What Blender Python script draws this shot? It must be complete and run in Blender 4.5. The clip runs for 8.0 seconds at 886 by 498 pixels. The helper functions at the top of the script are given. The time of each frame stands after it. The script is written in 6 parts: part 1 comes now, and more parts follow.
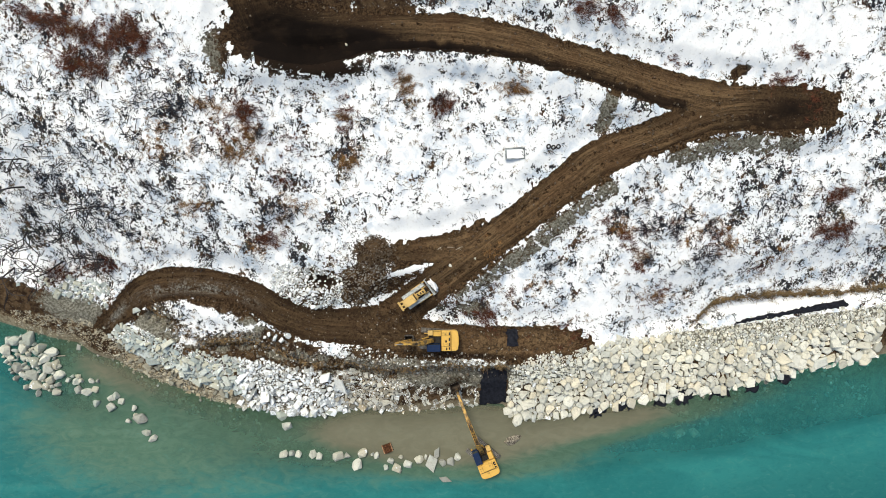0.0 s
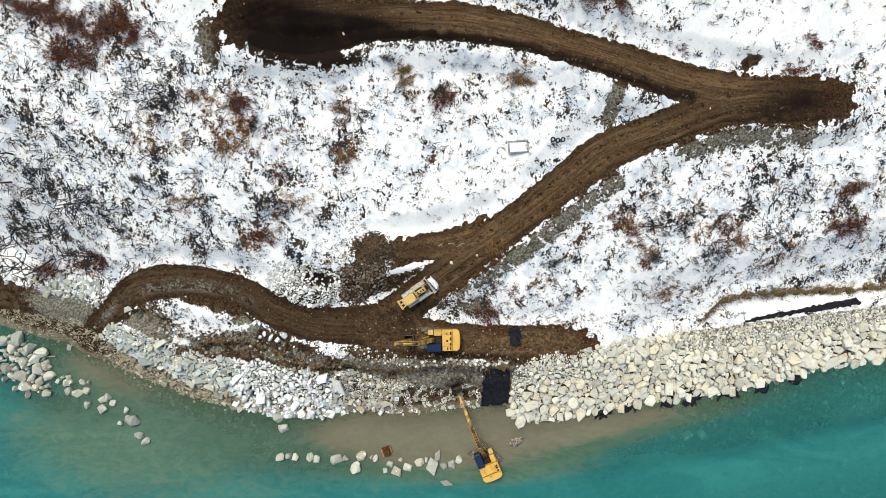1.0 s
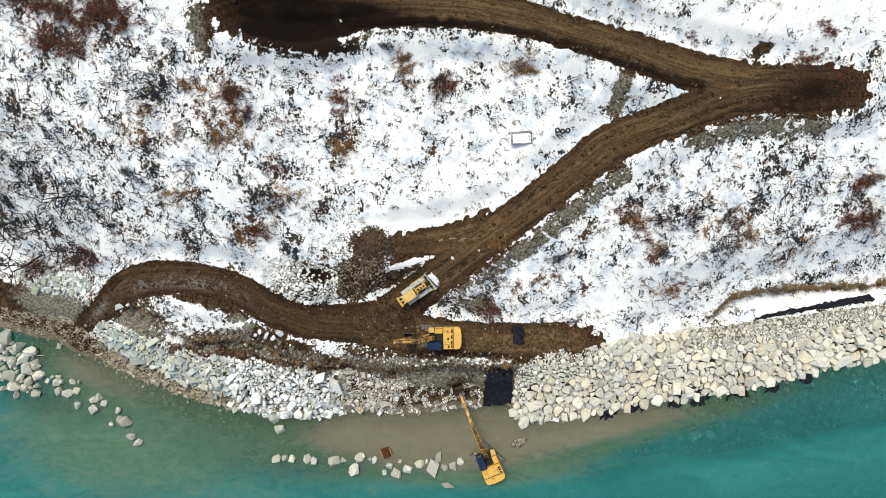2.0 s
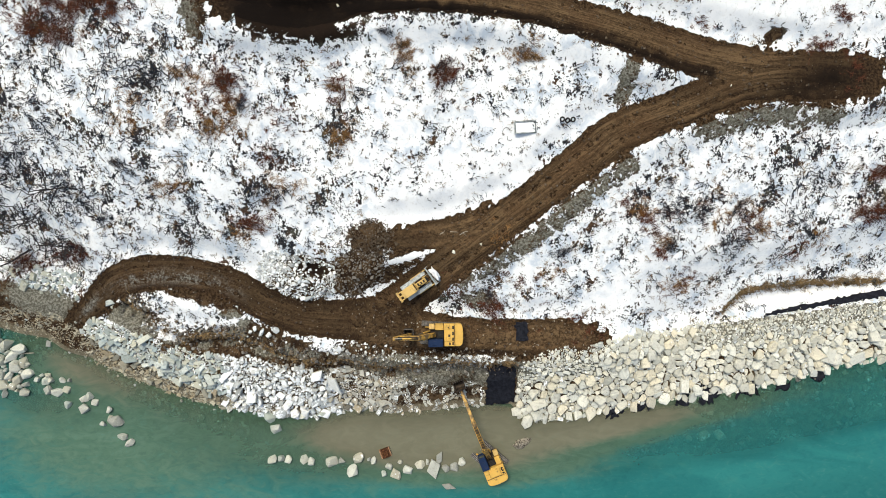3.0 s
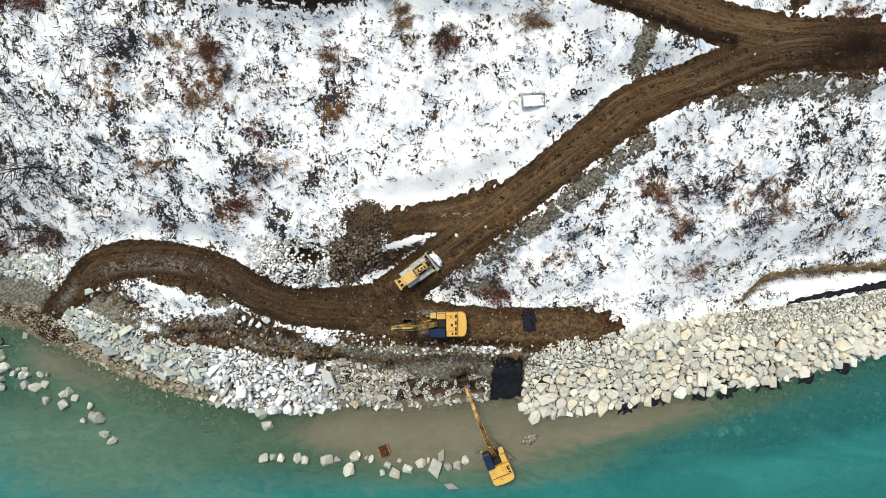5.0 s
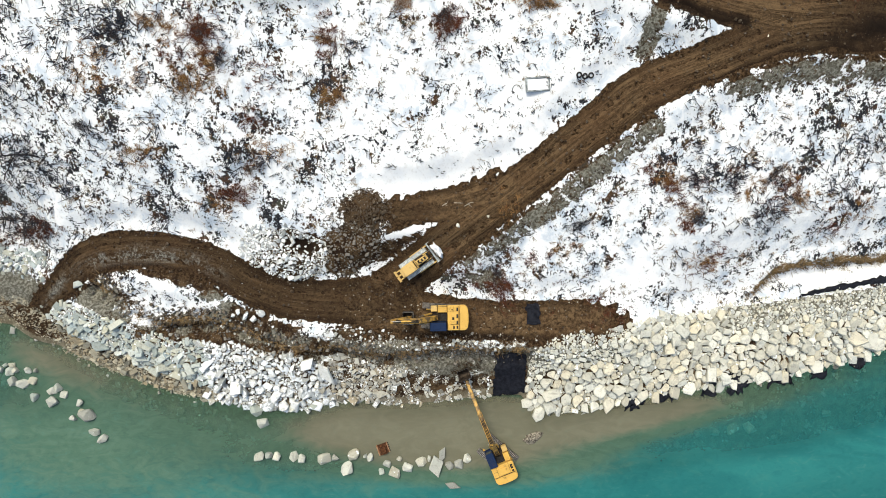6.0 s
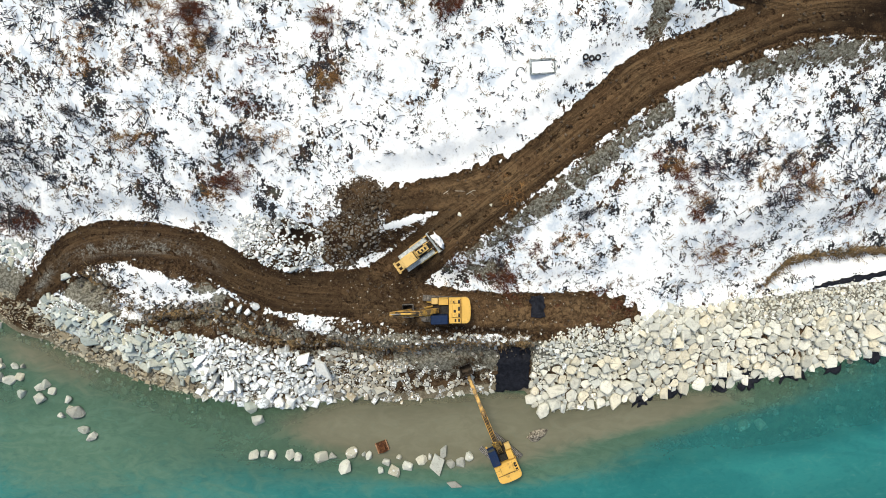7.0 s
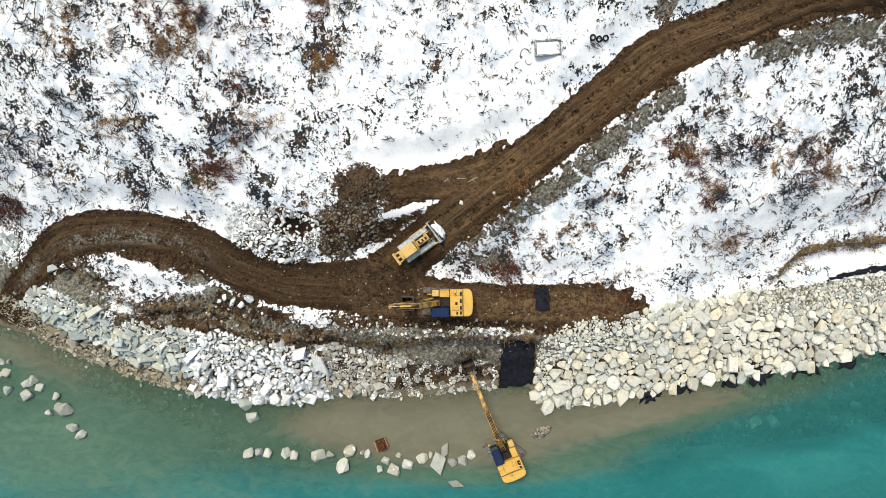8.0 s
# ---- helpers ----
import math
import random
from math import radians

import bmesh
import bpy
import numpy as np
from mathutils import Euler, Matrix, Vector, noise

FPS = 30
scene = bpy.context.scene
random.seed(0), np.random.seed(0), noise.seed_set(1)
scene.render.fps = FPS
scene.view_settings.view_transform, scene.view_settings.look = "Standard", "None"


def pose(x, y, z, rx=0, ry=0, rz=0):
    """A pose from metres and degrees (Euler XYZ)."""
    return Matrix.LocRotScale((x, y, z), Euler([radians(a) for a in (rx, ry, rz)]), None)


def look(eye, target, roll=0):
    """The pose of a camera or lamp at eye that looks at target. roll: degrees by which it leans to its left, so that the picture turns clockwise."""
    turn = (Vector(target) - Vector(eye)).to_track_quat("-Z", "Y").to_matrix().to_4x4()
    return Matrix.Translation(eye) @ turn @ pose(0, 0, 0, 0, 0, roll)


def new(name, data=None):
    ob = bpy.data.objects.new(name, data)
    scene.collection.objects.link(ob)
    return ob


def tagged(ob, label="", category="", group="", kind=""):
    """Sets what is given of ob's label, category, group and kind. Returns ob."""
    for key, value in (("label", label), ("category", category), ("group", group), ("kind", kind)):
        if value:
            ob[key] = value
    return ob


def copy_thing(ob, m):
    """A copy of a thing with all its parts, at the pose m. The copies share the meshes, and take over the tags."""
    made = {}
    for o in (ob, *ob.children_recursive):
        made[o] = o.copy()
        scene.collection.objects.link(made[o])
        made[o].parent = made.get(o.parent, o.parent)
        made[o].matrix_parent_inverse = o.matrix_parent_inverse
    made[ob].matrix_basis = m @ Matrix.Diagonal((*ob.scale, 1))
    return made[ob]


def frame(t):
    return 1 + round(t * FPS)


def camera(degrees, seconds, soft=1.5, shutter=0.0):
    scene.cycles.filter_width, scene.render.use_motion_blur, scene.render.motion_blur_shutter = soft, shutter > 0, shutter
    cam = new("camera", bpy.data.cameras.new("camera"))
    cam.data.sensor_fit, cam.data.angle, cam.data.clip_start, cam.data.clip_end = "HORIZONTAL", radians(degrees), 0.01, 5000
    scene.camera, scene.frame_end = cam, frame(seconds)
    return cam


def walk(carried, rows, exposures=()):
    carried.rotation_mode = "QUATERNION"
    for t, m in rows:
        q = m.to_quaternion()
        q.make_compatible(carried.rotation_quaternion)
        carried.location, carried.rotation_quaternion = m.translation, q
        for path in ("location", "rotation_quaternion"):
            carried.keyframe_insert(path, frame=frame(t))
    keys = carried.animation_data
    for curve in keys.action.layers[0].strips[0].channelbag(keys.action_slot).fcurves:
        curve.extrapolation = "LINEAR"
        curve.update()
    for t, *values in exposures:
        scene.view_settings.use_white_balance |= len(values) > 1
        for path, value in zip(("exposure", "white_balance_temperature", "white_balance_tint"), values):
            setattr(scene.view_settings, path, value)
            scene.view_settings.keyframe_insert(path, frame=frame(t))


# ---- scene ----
# ---- camera ----
cam = camera(76.0, 8.0, soft=0.9)
PATH = [
    (0.0, 0.000, 0.000, 87.036, 0.210, 0.113, 0.000),
    (1.0, -0.127, -0.385, 84.609, 0.171, 0.105, -0.057),
    (2.0, -0.257, -0.975, 82.201, 0.131, 0.096, -0.116),
    (3.0, -0.391, -1.733, 79.807, 0.091, 0.085, -0.175),
    (4.0, -0.527, -2.622, 77.421, 0.049, 0.072, -0.237),
    (5.0, -0.667, -3.603, 75.040, 0.006, 0.058, -0.299),
    (6.0, -0.810, -4.640, 72.657, -0.038, 0.042, -0.363),
    (7.0, -0.956, -5.694, 70.269, -0.083, 0.025, -0.428),
    (8.0, -1.105, -6.729, 67.869, -0.128, 0.006, -0.494),
]
walk(cam, [(t, pose(x, y, z, rx, ry, rz)) for t, x, y, z, rx, ry, rz in PATH], exposures=[(0.0, 0.45, 7000, 3), (4.7, 0.45, 7000, 3), (6.0, 0.54, 7000, 3), (8.0, 0.54, 7000, 3)])

# ---- light: an overcast winter sky with a weak sun behind it ----
SUN_UP, SUN_FROM = radians(60), radians(-28)
world = bpy.data.worlds.new("sky")
scene.world = world
world.use_nodes = True
wn = world.node_tree.nodes
sky = wn.new("ShaderNodeTexSky")
sky.sky_type, sky.sun_disc, sky.sun_elevation, sky.sun_rotation = "NISHITA", False, SUN_UP, SUN_FROM
sky.air_density, sky.dust_density, sky.ozone_density = 1.0, 4.0, 0.6
world.node_tree.links.new(sky.outputs[0], wn["Background"].inputs[0])
wn["Background"].inputs[1].default_value = 0.128
sun = new("sun", bpy.data.lights.new("sun", "SUN"))
sun.data.energy, sun.data.angle, sun.data.color = 1.6, radians(16), (1.0, 0.95, 0.87)
sun.matrix_world = look((0, 0, 0), (-math.sin(SUN_FROM) * math.cos(SUN_UP), -math.cos(SUN_FROM) * math.cos(SUN_UP), -math.sin(SUN_UP)))
sun.location = (0, 60, 150)


# ---- materials ----
class Nodes:
    """A short hand for building one node material."""

    def __init__(self, name):
        self.m = bpy.data.materials.new(name)
        self.m.use_nodes = True
        self.t = self.m.node_tree
        self.bsdf = self.t.nodes["Principled BSDF"]
        self.geo = self.add("ShaderNodeNewGeometry")
        self.pos = self.geo.outputs["Position"]

    def add(self, kind, **props):
        n = self.t.nodes.new(kind)
        for k, v in props.items():
            setattr(n, k, v)
        return n

    def put(self, value, socket):
        if isinstance(value, bpy.types.NodeSocket):
            self.t.links.new(value, socket)
        elif isinstance(value, (tuple, list)) and len(value) == 3 and socket.type == "RGBA":
            socket.default_value = (*value, 1)
        else:
            socket.default_value = value

    def math(self, op, a, b=0.0, c=0.0):
        n = self.add("ShaderNodeMath", operation=op)
        for v, s in zip((a, b, c), n.inputs):
            self.put(v, s)
        return n.outputs[0]

    def noise(self, scale, detail=4, rough=0.55, vector=None, stretch=None, warp=0.0):
        n = self.add("ShaderNodeTexNoise")
        v = vector or self.pos
        if stretch:
            mp = self.add("ShaderNodeMapping")
            self.put(v, mp.inputs["Vector"])
            mp.inputs["Scale"].default_value = stretch
            v = mp.outputs[0]
        self.put(v, n.inputs["Vector"])
        n.inputs["Scale"].default_value, n.inputs["Detail"].default_value = scale, detail
        n.inputs["Roughness"].default_value, n.inputs["Distortion"].default_value = rough, warp
        return n.outputs[0]

    def cells(self, scale, vector=None, feature="F1"):
        n = self.add("ShaderNodeTexVoronoi", feature=feature)
        self.put(vector or self.pos, n.inputs["Vector"])
        n.inputs["Scale"].default_value = scale
        return n

    def ramp(self, v, lo, hi, a=0.0, b=1.0, smooth=True):
        n = self.add("ShaderNodeMapRange", interpolation_type="SMOOTHSTEP" if smooth else "LINEAR")
        for x, s in zip((v, lo, hi, a, b), n.inputs):
            self.put(x, s)
        return n.outputs[0]

    def mix(self, f, a, b, how="MIX"):
        n = self.add("ShaderNodeMix", data_type="RGBA", blend_type=how)
        self.put(f, n.inputs[0]), self.put(a, n.inputs[6]), self.put(b, n.inputs[7])
        return n.outputs[2]

    def attr(self, name):
        return self.add("ShaderNodeAttribute", attribute_name=name).outputs["Fac"]

    def bump(self, height, strength=0.5, distance=0.05):
        n = self.add("ShaderNodeBump")
        n.inputs["Strength"].default_value, n.inputs["Distance"].default_value = strength, distance
        self.put(height, n.inputs["Height"])
        self.put(n.outputs[0], self.bsdf.inputs["Normal"])

    def done(self, color, rough=0.8, metal=0.0, spec=0.4):
        for v, s in ((color, "Base Color"), (rough, "Roughness"), (metal, "Metallic"), (spec, "Specular IOR Level")):
            self.put(v, self.bsdf.inputs[s])
        return self.m


def ground_material():
    n = Nodes("snowy_hillside")
    veg, bare, wet = n.attr("veg"), n.attr("bare"), n.attr("wet")
    fine = n.noise(3.3, 7, 0.62, warp=0.7)
    leaf = n.noise(1.0, 5, 0.58, stretch=(1.4, 0.75, 1), warp=1.8)
    broad = n.noise(0.26, 5, 0.6, warp=0.5)
    clump = n.noise(0.75, 4, 0.55, warp=0.6)
    grit = n.noise(14, 5, 0.7)
    marks = n.math("ADD", n.math("MULTIPLY", fine, 0.58), n.math("MULTIPLY", leaf, 0.42))
    limit = n.math("SUBTRACT", 0.766, n.math("MULTIPLY", n.math("ADD", veg, n.math("ADD", n.ramp(broad, 0.32, 0.68, -0.26, 0.24), n.ramp(clump, 0.36, 0.64, -0.16, 0.14))), 0.32))
    open_ground = n.ramp(n.math("SUBTRACT", marks, limit), -0.004, 0.012)
    patch = n.noise(0.8, 5, 0.6, warp=0.8)
    torn = n.ramp(n.math("ADD", bare, n.math("ADD", n.math("MULTIPLY", n.math("SUBTRACT", fine, 0.5), 0.8), n.math("MULTIPLY", n.math("SUBTRACT", patch, 0.5), 1.5))), 0.44, 0.56)
    nosnow = n.math("MAXIMUM", open_ground, torn)
    kind = n.noise(0.5, 7, 0.66)
    grass = n.mix(n.ramp(kind, 0.48, 0.64), (0.012, 0.016, 0.023), (0.075, 0.04, 0.022))
    grass = n.mix(n.ramp(n.noise(0.8, 5, 0.6), 0.52, 0.66, 0, 0.8), grass, (0.06, 0.065, 0.05))
    grass = n.mix(n.ramp(grit, 0.5, 0.72), grass, (0.17, 0.14, 0.115))
    mottle = n.math("ADD", n.math("MULTIPLY", n.math("SUBTRACT", patch, 0.5), 1.0), n.math("MULTIPLY", n.math("SUBTRACT", n.noise(2.6, 8, 0.72, warp=0.6), 0.5), 1.3))
    soil = n.mix(n.ramp(n.noise(1.1, 8, 0.72, warp=0.5), 0.42, 0.58), (0.026, 0.015, 0.009), (0.115, 0.074, 0.040))
    soil = n.mix(n.ramp(n.cells(3.2).outputs["Distance"], 0.08, 0.2), (0.30, 0.27, 0.22), soil)
    soil = n.mix(n.ramp(grit, 0.44, 0.62), n.mix(0.45, soil, (0.016, 0.011, 0.008)), soil)
    stony = n.mix(n.ramp(n.noise(3.4, 8, 0.74), 0.44, 0.58), (0.092, 0.087, 0.068), (0.25, 0.245, 0.21))
    stony = n.mix(n.ramp(n.cells(4.5).outputs["Distance"], 0.05, 0.13), (0.40, 0.38, 0.33), stony)
    soil = n.mix(n.ramp(n.math("ADD", n.attr("pale"), mottle), 0.46, 0.58), soil, stony)
    turf = n.mix(n.ramp(n.noise(4.0, 7, 0.72, warp=0.6), 0.42, 0.6), (0.12, 0.072, 0.034), (0.42, 0.305, 0.175))
    soil = n.mix(n.ramp(n.math("ADD", n.attr("turf"), mottle), 0.46, 0.56), soil, turf)
    churned = n.mix(n.ramp(n.noise(3.2, 8, 0.74), 0.40, 0.62), (0.014, 0.009, 0.005), (0.095, 0.058, 0.031))
    soil = n.mix(n.ramp(n.math("ADD", n.attr("churn"), mottle), 0.44, 0.56), soil, churned)
    # wet soil, and the stockpile hollow's shade painted through the same attribute
    soil = n.mix(wet, soil, (0.012, 0.008, 0.006))
    earth = n.mix(n.ramp(bare, 0.3, 0.6), grass, soil)
    snow = n.mix(n.ramp(n.noise(0.6, 5, 0.6), 0.4, 0.7), (0.88, 0.90, 0.92), (0.83, 0.86, 0.90))
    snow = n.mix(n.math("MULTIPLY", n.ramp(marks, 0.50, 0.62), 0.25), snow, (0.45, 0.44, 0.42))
    # Thin snow over plants, with their bluish shade painted into the snow colour
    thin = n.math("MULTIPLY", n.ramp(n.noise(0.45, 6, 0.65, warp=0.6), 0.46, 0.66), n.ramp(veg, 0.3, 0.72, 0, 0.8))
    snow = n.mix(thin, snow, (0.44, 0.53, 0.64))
    z = n.add("ShaderNodeSeparateXYZ")
    n.put(n.pos, z.inputs[0])
    shoreband = n.ramp(n.math("ADD", z.outputs[2], n.math("MULTIPLY", fine, 0.8)), 0.75, 0.95)
    bed = n.mix(n.ramp(n.cells(4.6).outputs["Distance"], 0.06, 0.2), (0.34, 0.32, 0.26), n.mix(n.ramp(n.noise(1.3, 8, 0.72, warp=0.6), 0.42, 0.6), (0.10, 0.082, 0.056), (0.22, 0.20, 0.15)))
    bed = n.mix(n.ramp(grit, 0.42, 0.66), bed, (0.20, 0.17, 0.12))
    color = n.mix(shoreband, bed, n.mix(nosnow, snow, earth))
    n.bump(n.math("SUBTRACT", n.math("MULTIPLY", grit, 0.6), n.math("MULTIPLY", nosnow, 0.9)), 0.6, 0.12)
    return n.done(color, 0.9, 0, 0.06)


def road_material():
    n = Nodes("churned_wet_soil")
    uv = n.add("ShaderNodeUVMap").outputs[0]
    wet = n.attr("wet")
    streak = n.noise(1.0, 6, 0.65, vector=uv, stretch=(5.0, 0.14, 1), warp=0.15)
    comb = n.noise(1.0, 5, 0.7, vector=uv, stretch=(11.0, 0.3, 1), warp=0.2)
    lug = n.noise(1.0, 4, 0.6, vector=uv, stretch=(2.0, 2.6, 1))
    clod = n.noise(3.4, 8, 0.72)
    broad = n.noise(0.35, 4, 0.55)
    lane = n.noise(1.0, 4, 0.55, vector=uv, stretch=(1.5, 0.07, 1))
    streak = n.math("ADD", n.math("ADD", n.math("MULTIPLY", streak, 0.4), n.math("MULTIPLY", lane, 0.35)), n.math("MULTIPLY", comb, 0.25))
    torn = n.attr("churned")
    streak = n.math("ADD", n.math("MULTIPLY", streak, n.math("SUBTRACT", 1.0, torn)), n.math("MULTIPLY", n.noise(1.7, 8, 0.74, warp=0.7), torn))
    comb = n.math("ADD", n.math("MULTIPLY", comb, n.math("SUBTRACT", 1.0, torn)), n.math("MULTIPLY", n.noise(5.5, 7, 0.74), torn))
    c = n.mix(n.ramp(n.math("ADD", n.math("MULTIPLY", streak, 0.74), n.math("MULTIPLY", clod, 0.26)), 0.42, 0.58), (0.026, 0.016, 0.009), (0.142, 0.092, 0.049))
    c = n.mix(n.ramp(comb, 0.54, 0.66, 0, 0.55), c, (0.19, 0.125, 0.066))
    rim = n.ramp(n.math("ADD", n.attr("rim"), n.math("MULTIPLY", n.math("SUBTRACT", n.math("ADD", n.math("MULTIPLY", broad, 0.6), n.math("MULTIPLY", clod, 0.4)), 0.5), 1.1)), 0.62, 0.95, 0, 0.8)
    c = n.mix(rim, c, (0.020, 0.012, 0.007))
    c = n.mix(n.ramp(n.noise(0.22, 3, 0.5), 0.4, 0.65, 0, 0.35), c, (0.062, 0.032, 0.016))
    c = n.mix(n.ramp(n.noise(8, 6, 0.78), 0.53, 0.66, 0, 0.8), c, (0.19, 0.13, 0.072))
    c = n.mix(n.ramp(n.noise(6, 6, 0.78), 0.44, 0.34, 0, 0.8), c, (0.012, 0.008, 0.005))
    # also carries the shade painted on the road beside the bulldozer
    c = n.mix(n.math("MULTIPLY", wet, n.ramp(broad, 0.2, 0.55, 0.86, 1.0)), c, (0.007, 0.005, 0.004))
    c = n.mix(n.math("MULTIPLY", n.attr("grey"), n.ramp(n.math("ADD", clod, n.math("SUBTRACT", broad, 0.5)), 0.40, 0.60, 0, 0.85)), c, n.mix(n.ramp(n.noise(5, 7, 0.75), 0.4, 0.62), (0.055, 0.052, 0.045), (0.27, 0.27, 0.25)))
    n.bump(n.math("ADD", n.math("ADD", streak, clod), n.math("MULTIPLY", lug, 0.5)), 0.8, 0.12)
    return n.done(c, 0.9, 0, 0.06)


def stone_material(name, dark, light, warm, snow, island=False, cool=(0.40, 0.44, 0.46)):
    """Broken stone: each piece its own tone, some warmer and some greyer, with stains, chips and fresh snow on top."""
    n = Nodes(name)
    rnd = n.geo.outputs["Random Per Island"] if island else n.add("ShaderNodeObjectInfo").outputs["Random"]
    c = n.mix(rnd, dark, light)
    tint = n.math("FRACT", n.math("MULTIPLY", rnd, 7.31))
    grey = n.math("FRACT", n.math("MULTIPLY", rnd, 23.7))
    c = n.mix(n.ramp(tint, 0.35, 1.0, 0, 0.85), c, warm)
    c = n.mix(n.ramp(grey, 0.6, 1.0, 0, 0.7), c, cool)
    vein = n.noise(2.2, 8, 0.68, warp=0.8)
    c = n.mix(n.ramp(vein, 0.50, 0.34, 0, 0.6), c, n.mix(0.35, (0.16, 0.14, 0.11), c))
    c = n.mix(n.ramp(n.noise(5, 6, 0.7), 0.54, 0.72, 0, 0.4), c, (0.66, 0.64, 0.59))
    c = n.mix(n.ramp(n.noise(17, 4, 0.7), 0.42, 0.3, 0, 0.5), c, (0.14, 0.12, 0.10))
    up = n.add("ShaderNodeSeparateXYZ")
    n.put(n.geo.outputs["True Normal"], up.inputs[0])
    cover = n.math("ADD", n.math("MULTIPLY", up.outputs[2], 0.55), n.math("MULTIPLY", n.noise(1.9, 7, 0.65), 0.9))
    cover = n.math("ADD", cover, n.math("MULTIPLY", tint, 0.22))
    c = n.mix(n.ramp(cover, 1.24 - snow, 1.30 - snow), c, (0.80, 0.84, 0.88))
    n.bump(n.math("ADD", vein, n.math("MULTIPLY", n.noise(7, 5, 0.7), 0.35)), 0.9, 0.14)
    return n.done(c, 0.88, 0, 0.12)


def paint_material(name, color, worn=(0.08, 0.06, 0.045), rough=0.45, dirt=0.5, from_level=0.54, gloss=0.3):
    n = Nodes(name)
    mud = n.noise(1.7, 8, 0.68)
    c = n.mix(n.ramp(n.noise(0.9, 3, 0.5), 0.3, 0.7, 0, 0.35), color, tuple(0.72 * v for v in color))
    c = n.mix(n.ramp(mud, from_level, from_level + 0.16, 0, dirt), c, worn)
    n.bump(mud, 0.1, 0.02)
    return n.done(c, n.ramp(mud, 0.4, 0.7, rough, 0.8), 0, gloss)


def plain_material(name, a, b, scale=3.0, rough=0.8, metal=0.0, bump=0.3):
    n = Nodes(name)
    v = n.noise(scale, 7, 0.65)
    n.bump(v, bump, 0.04)
    return n.done(n.mix(n.ramp(v, 0.35, 0.66), a, b), rough, metal, 0.12)


def plant_material(name, a, b, tip):
    n = Nodes(name)
    c = n.mix(n.geo.outputs["Random Per Island"], a, b)
    c = n.mix(n.ramp(n.noise(1.3, 4, 0.6), 0.45, 0.7, 0, 0.7), c, tip)
    return n.done(c, 0.95, 0, 0.03)


def water_material():
    n = Nodes("glacial_river_water")
    depth, silt = n.attr("depth"), n.attr("silt")
    drift = n.noise(0.11, 6, 0.6, stretch=(0.55, 1.6, 1), warp=0.8)
    swirl = n.noise(0.5, 6, 0.62, stretch=(0.6, 1.3, 1), warp=1.4)
    teal = n.mix(n.ramp(drift, 0.36, 0.66), (0.015, 0.130, 0.133), (0.024, 0.172, 0.169))
    teal = n.mix(n.ramp(swirl, 0.5, 0.8, 0, 0.3), teal, (0.06, 0.2, 0.165))
    teal = n.mix(n.ramp(n.math("ADD", depth, n.math("MULTIPLY", n.math("SUBTRACT", drift, 0.5), 2.5)), 3.6, 7.2, 0, 0.75), teal, (0.010, 0.085, 0.092))
    mud = n.mix(n.ramp(swirl, 0.35, 0.7), (0.156, 0.153, 0.107), (0.183, 0.179, 0.127))
    mixf = n.ramp(n.math("ADD", silt, n.math("MULTIPLY", n.math("SUBTRACT", swirl, 0.5), 0.26)), 0.05, 0.95)
    olive = n.mix(n.ramp(swirl, 0.35, 0.7), (0.066, 0.132, 0.092), (0.088, 0.160, 0.116))
    tone = n.mix(n.ramp(mixf, 0.05, 0.5), teal, olive)
    body_color = n.mix(n.ramp(mixf, 0.58, 0.98), tone, mud)
    eddy = n.noise(0.9, 7, 0.68, stretch=(0.8, 1.3, 1), warp=1.2)
    body_color = n.mix(n.ramp(eddy, 0.5, 0.34, 0, n.ramp(mixf, 0.55, 0.95, 0.42, 0.12)), body_color, n.mix(1.0, body_color, (0.62, 0.74, 0.80), "MULTIPLY"))
    body_color = n.mix(n.ramp(eddy, 0.54, 0.72, 0, n.ramp(mixf, 0.55, 0.95, 0.30, 0.08)), body_color, (0.085, 0.21, 0.185))
    n.put(body_color, n.bsdf.inputs["Base Color"])
    n.bsdf.inputs["Roughness"].default_value = 0.16
    n.bsdf.inputs["IOR"].default_value = 1.33
    n.bump(n.noise(1.6, 5, 0.6), 0.10, 0.06)
    clear = n.add("ShaderNodeBsdfTransparent")
    n.put(n.mix(silt, (0.5, 0.82, 0.74), (0.66, 0.68, 0.54)), clear.inputs[0])
    body = n.ramp(n.math("ADD", depth, n.math("MULTIPLY", silt, 1.1)), 0.0, 2.6, 0.24, 0.985)
    out = n.add("ShaderNodeMixShader")
    n.put(body, out.inputs[0]), n.put(clear.outputs[0], out.inputs[1]), n.put(n.bsdf.outputs[0], out.inputs[2])
    n.put(out.outputs[0], n.t.nodes["Material Output"].inputs[0])
    return n.m


GROUND, ROAD, WATER = ground_material(), road_material(), water_material()
CREAM = stone_material("cream_limestone", (0.44, 0.44, 0.385), (0.80, 0.80, 0.72), (0.66, 0.61, 0.475), -0.06, cool=(0.50, 0.53, 0.51))
CREAM_FINE = stone_material("cream_limestone_rubble", (0.38, 0.39, 0.35), (0.76, 0.77, 0.71), (0.58, 0.54, 0.42), 0.06, True)
FROSTED = stone_material("frosted_grey_stone", (0.30, 0.325, 0.33), (0.78, 0.80, 0.80), (0.52, 0.50, 0.42), 0.24, cool=(0.33, 0.38, 0.42))
FROSTED_FINE = stone_material("frosted_grey_rubble", (0.14, 0.14, 0.13), (0.64, 0.65, 0.62), (0.38, 0.33, 0.24), 0.16, True)
RUBBLE = stone_material("dirty_grey_rubble", (0.17, 0.16, 0.13), (0.62, 0.62, 0.57), (0.40, 0.34, 0.24), 0.10)
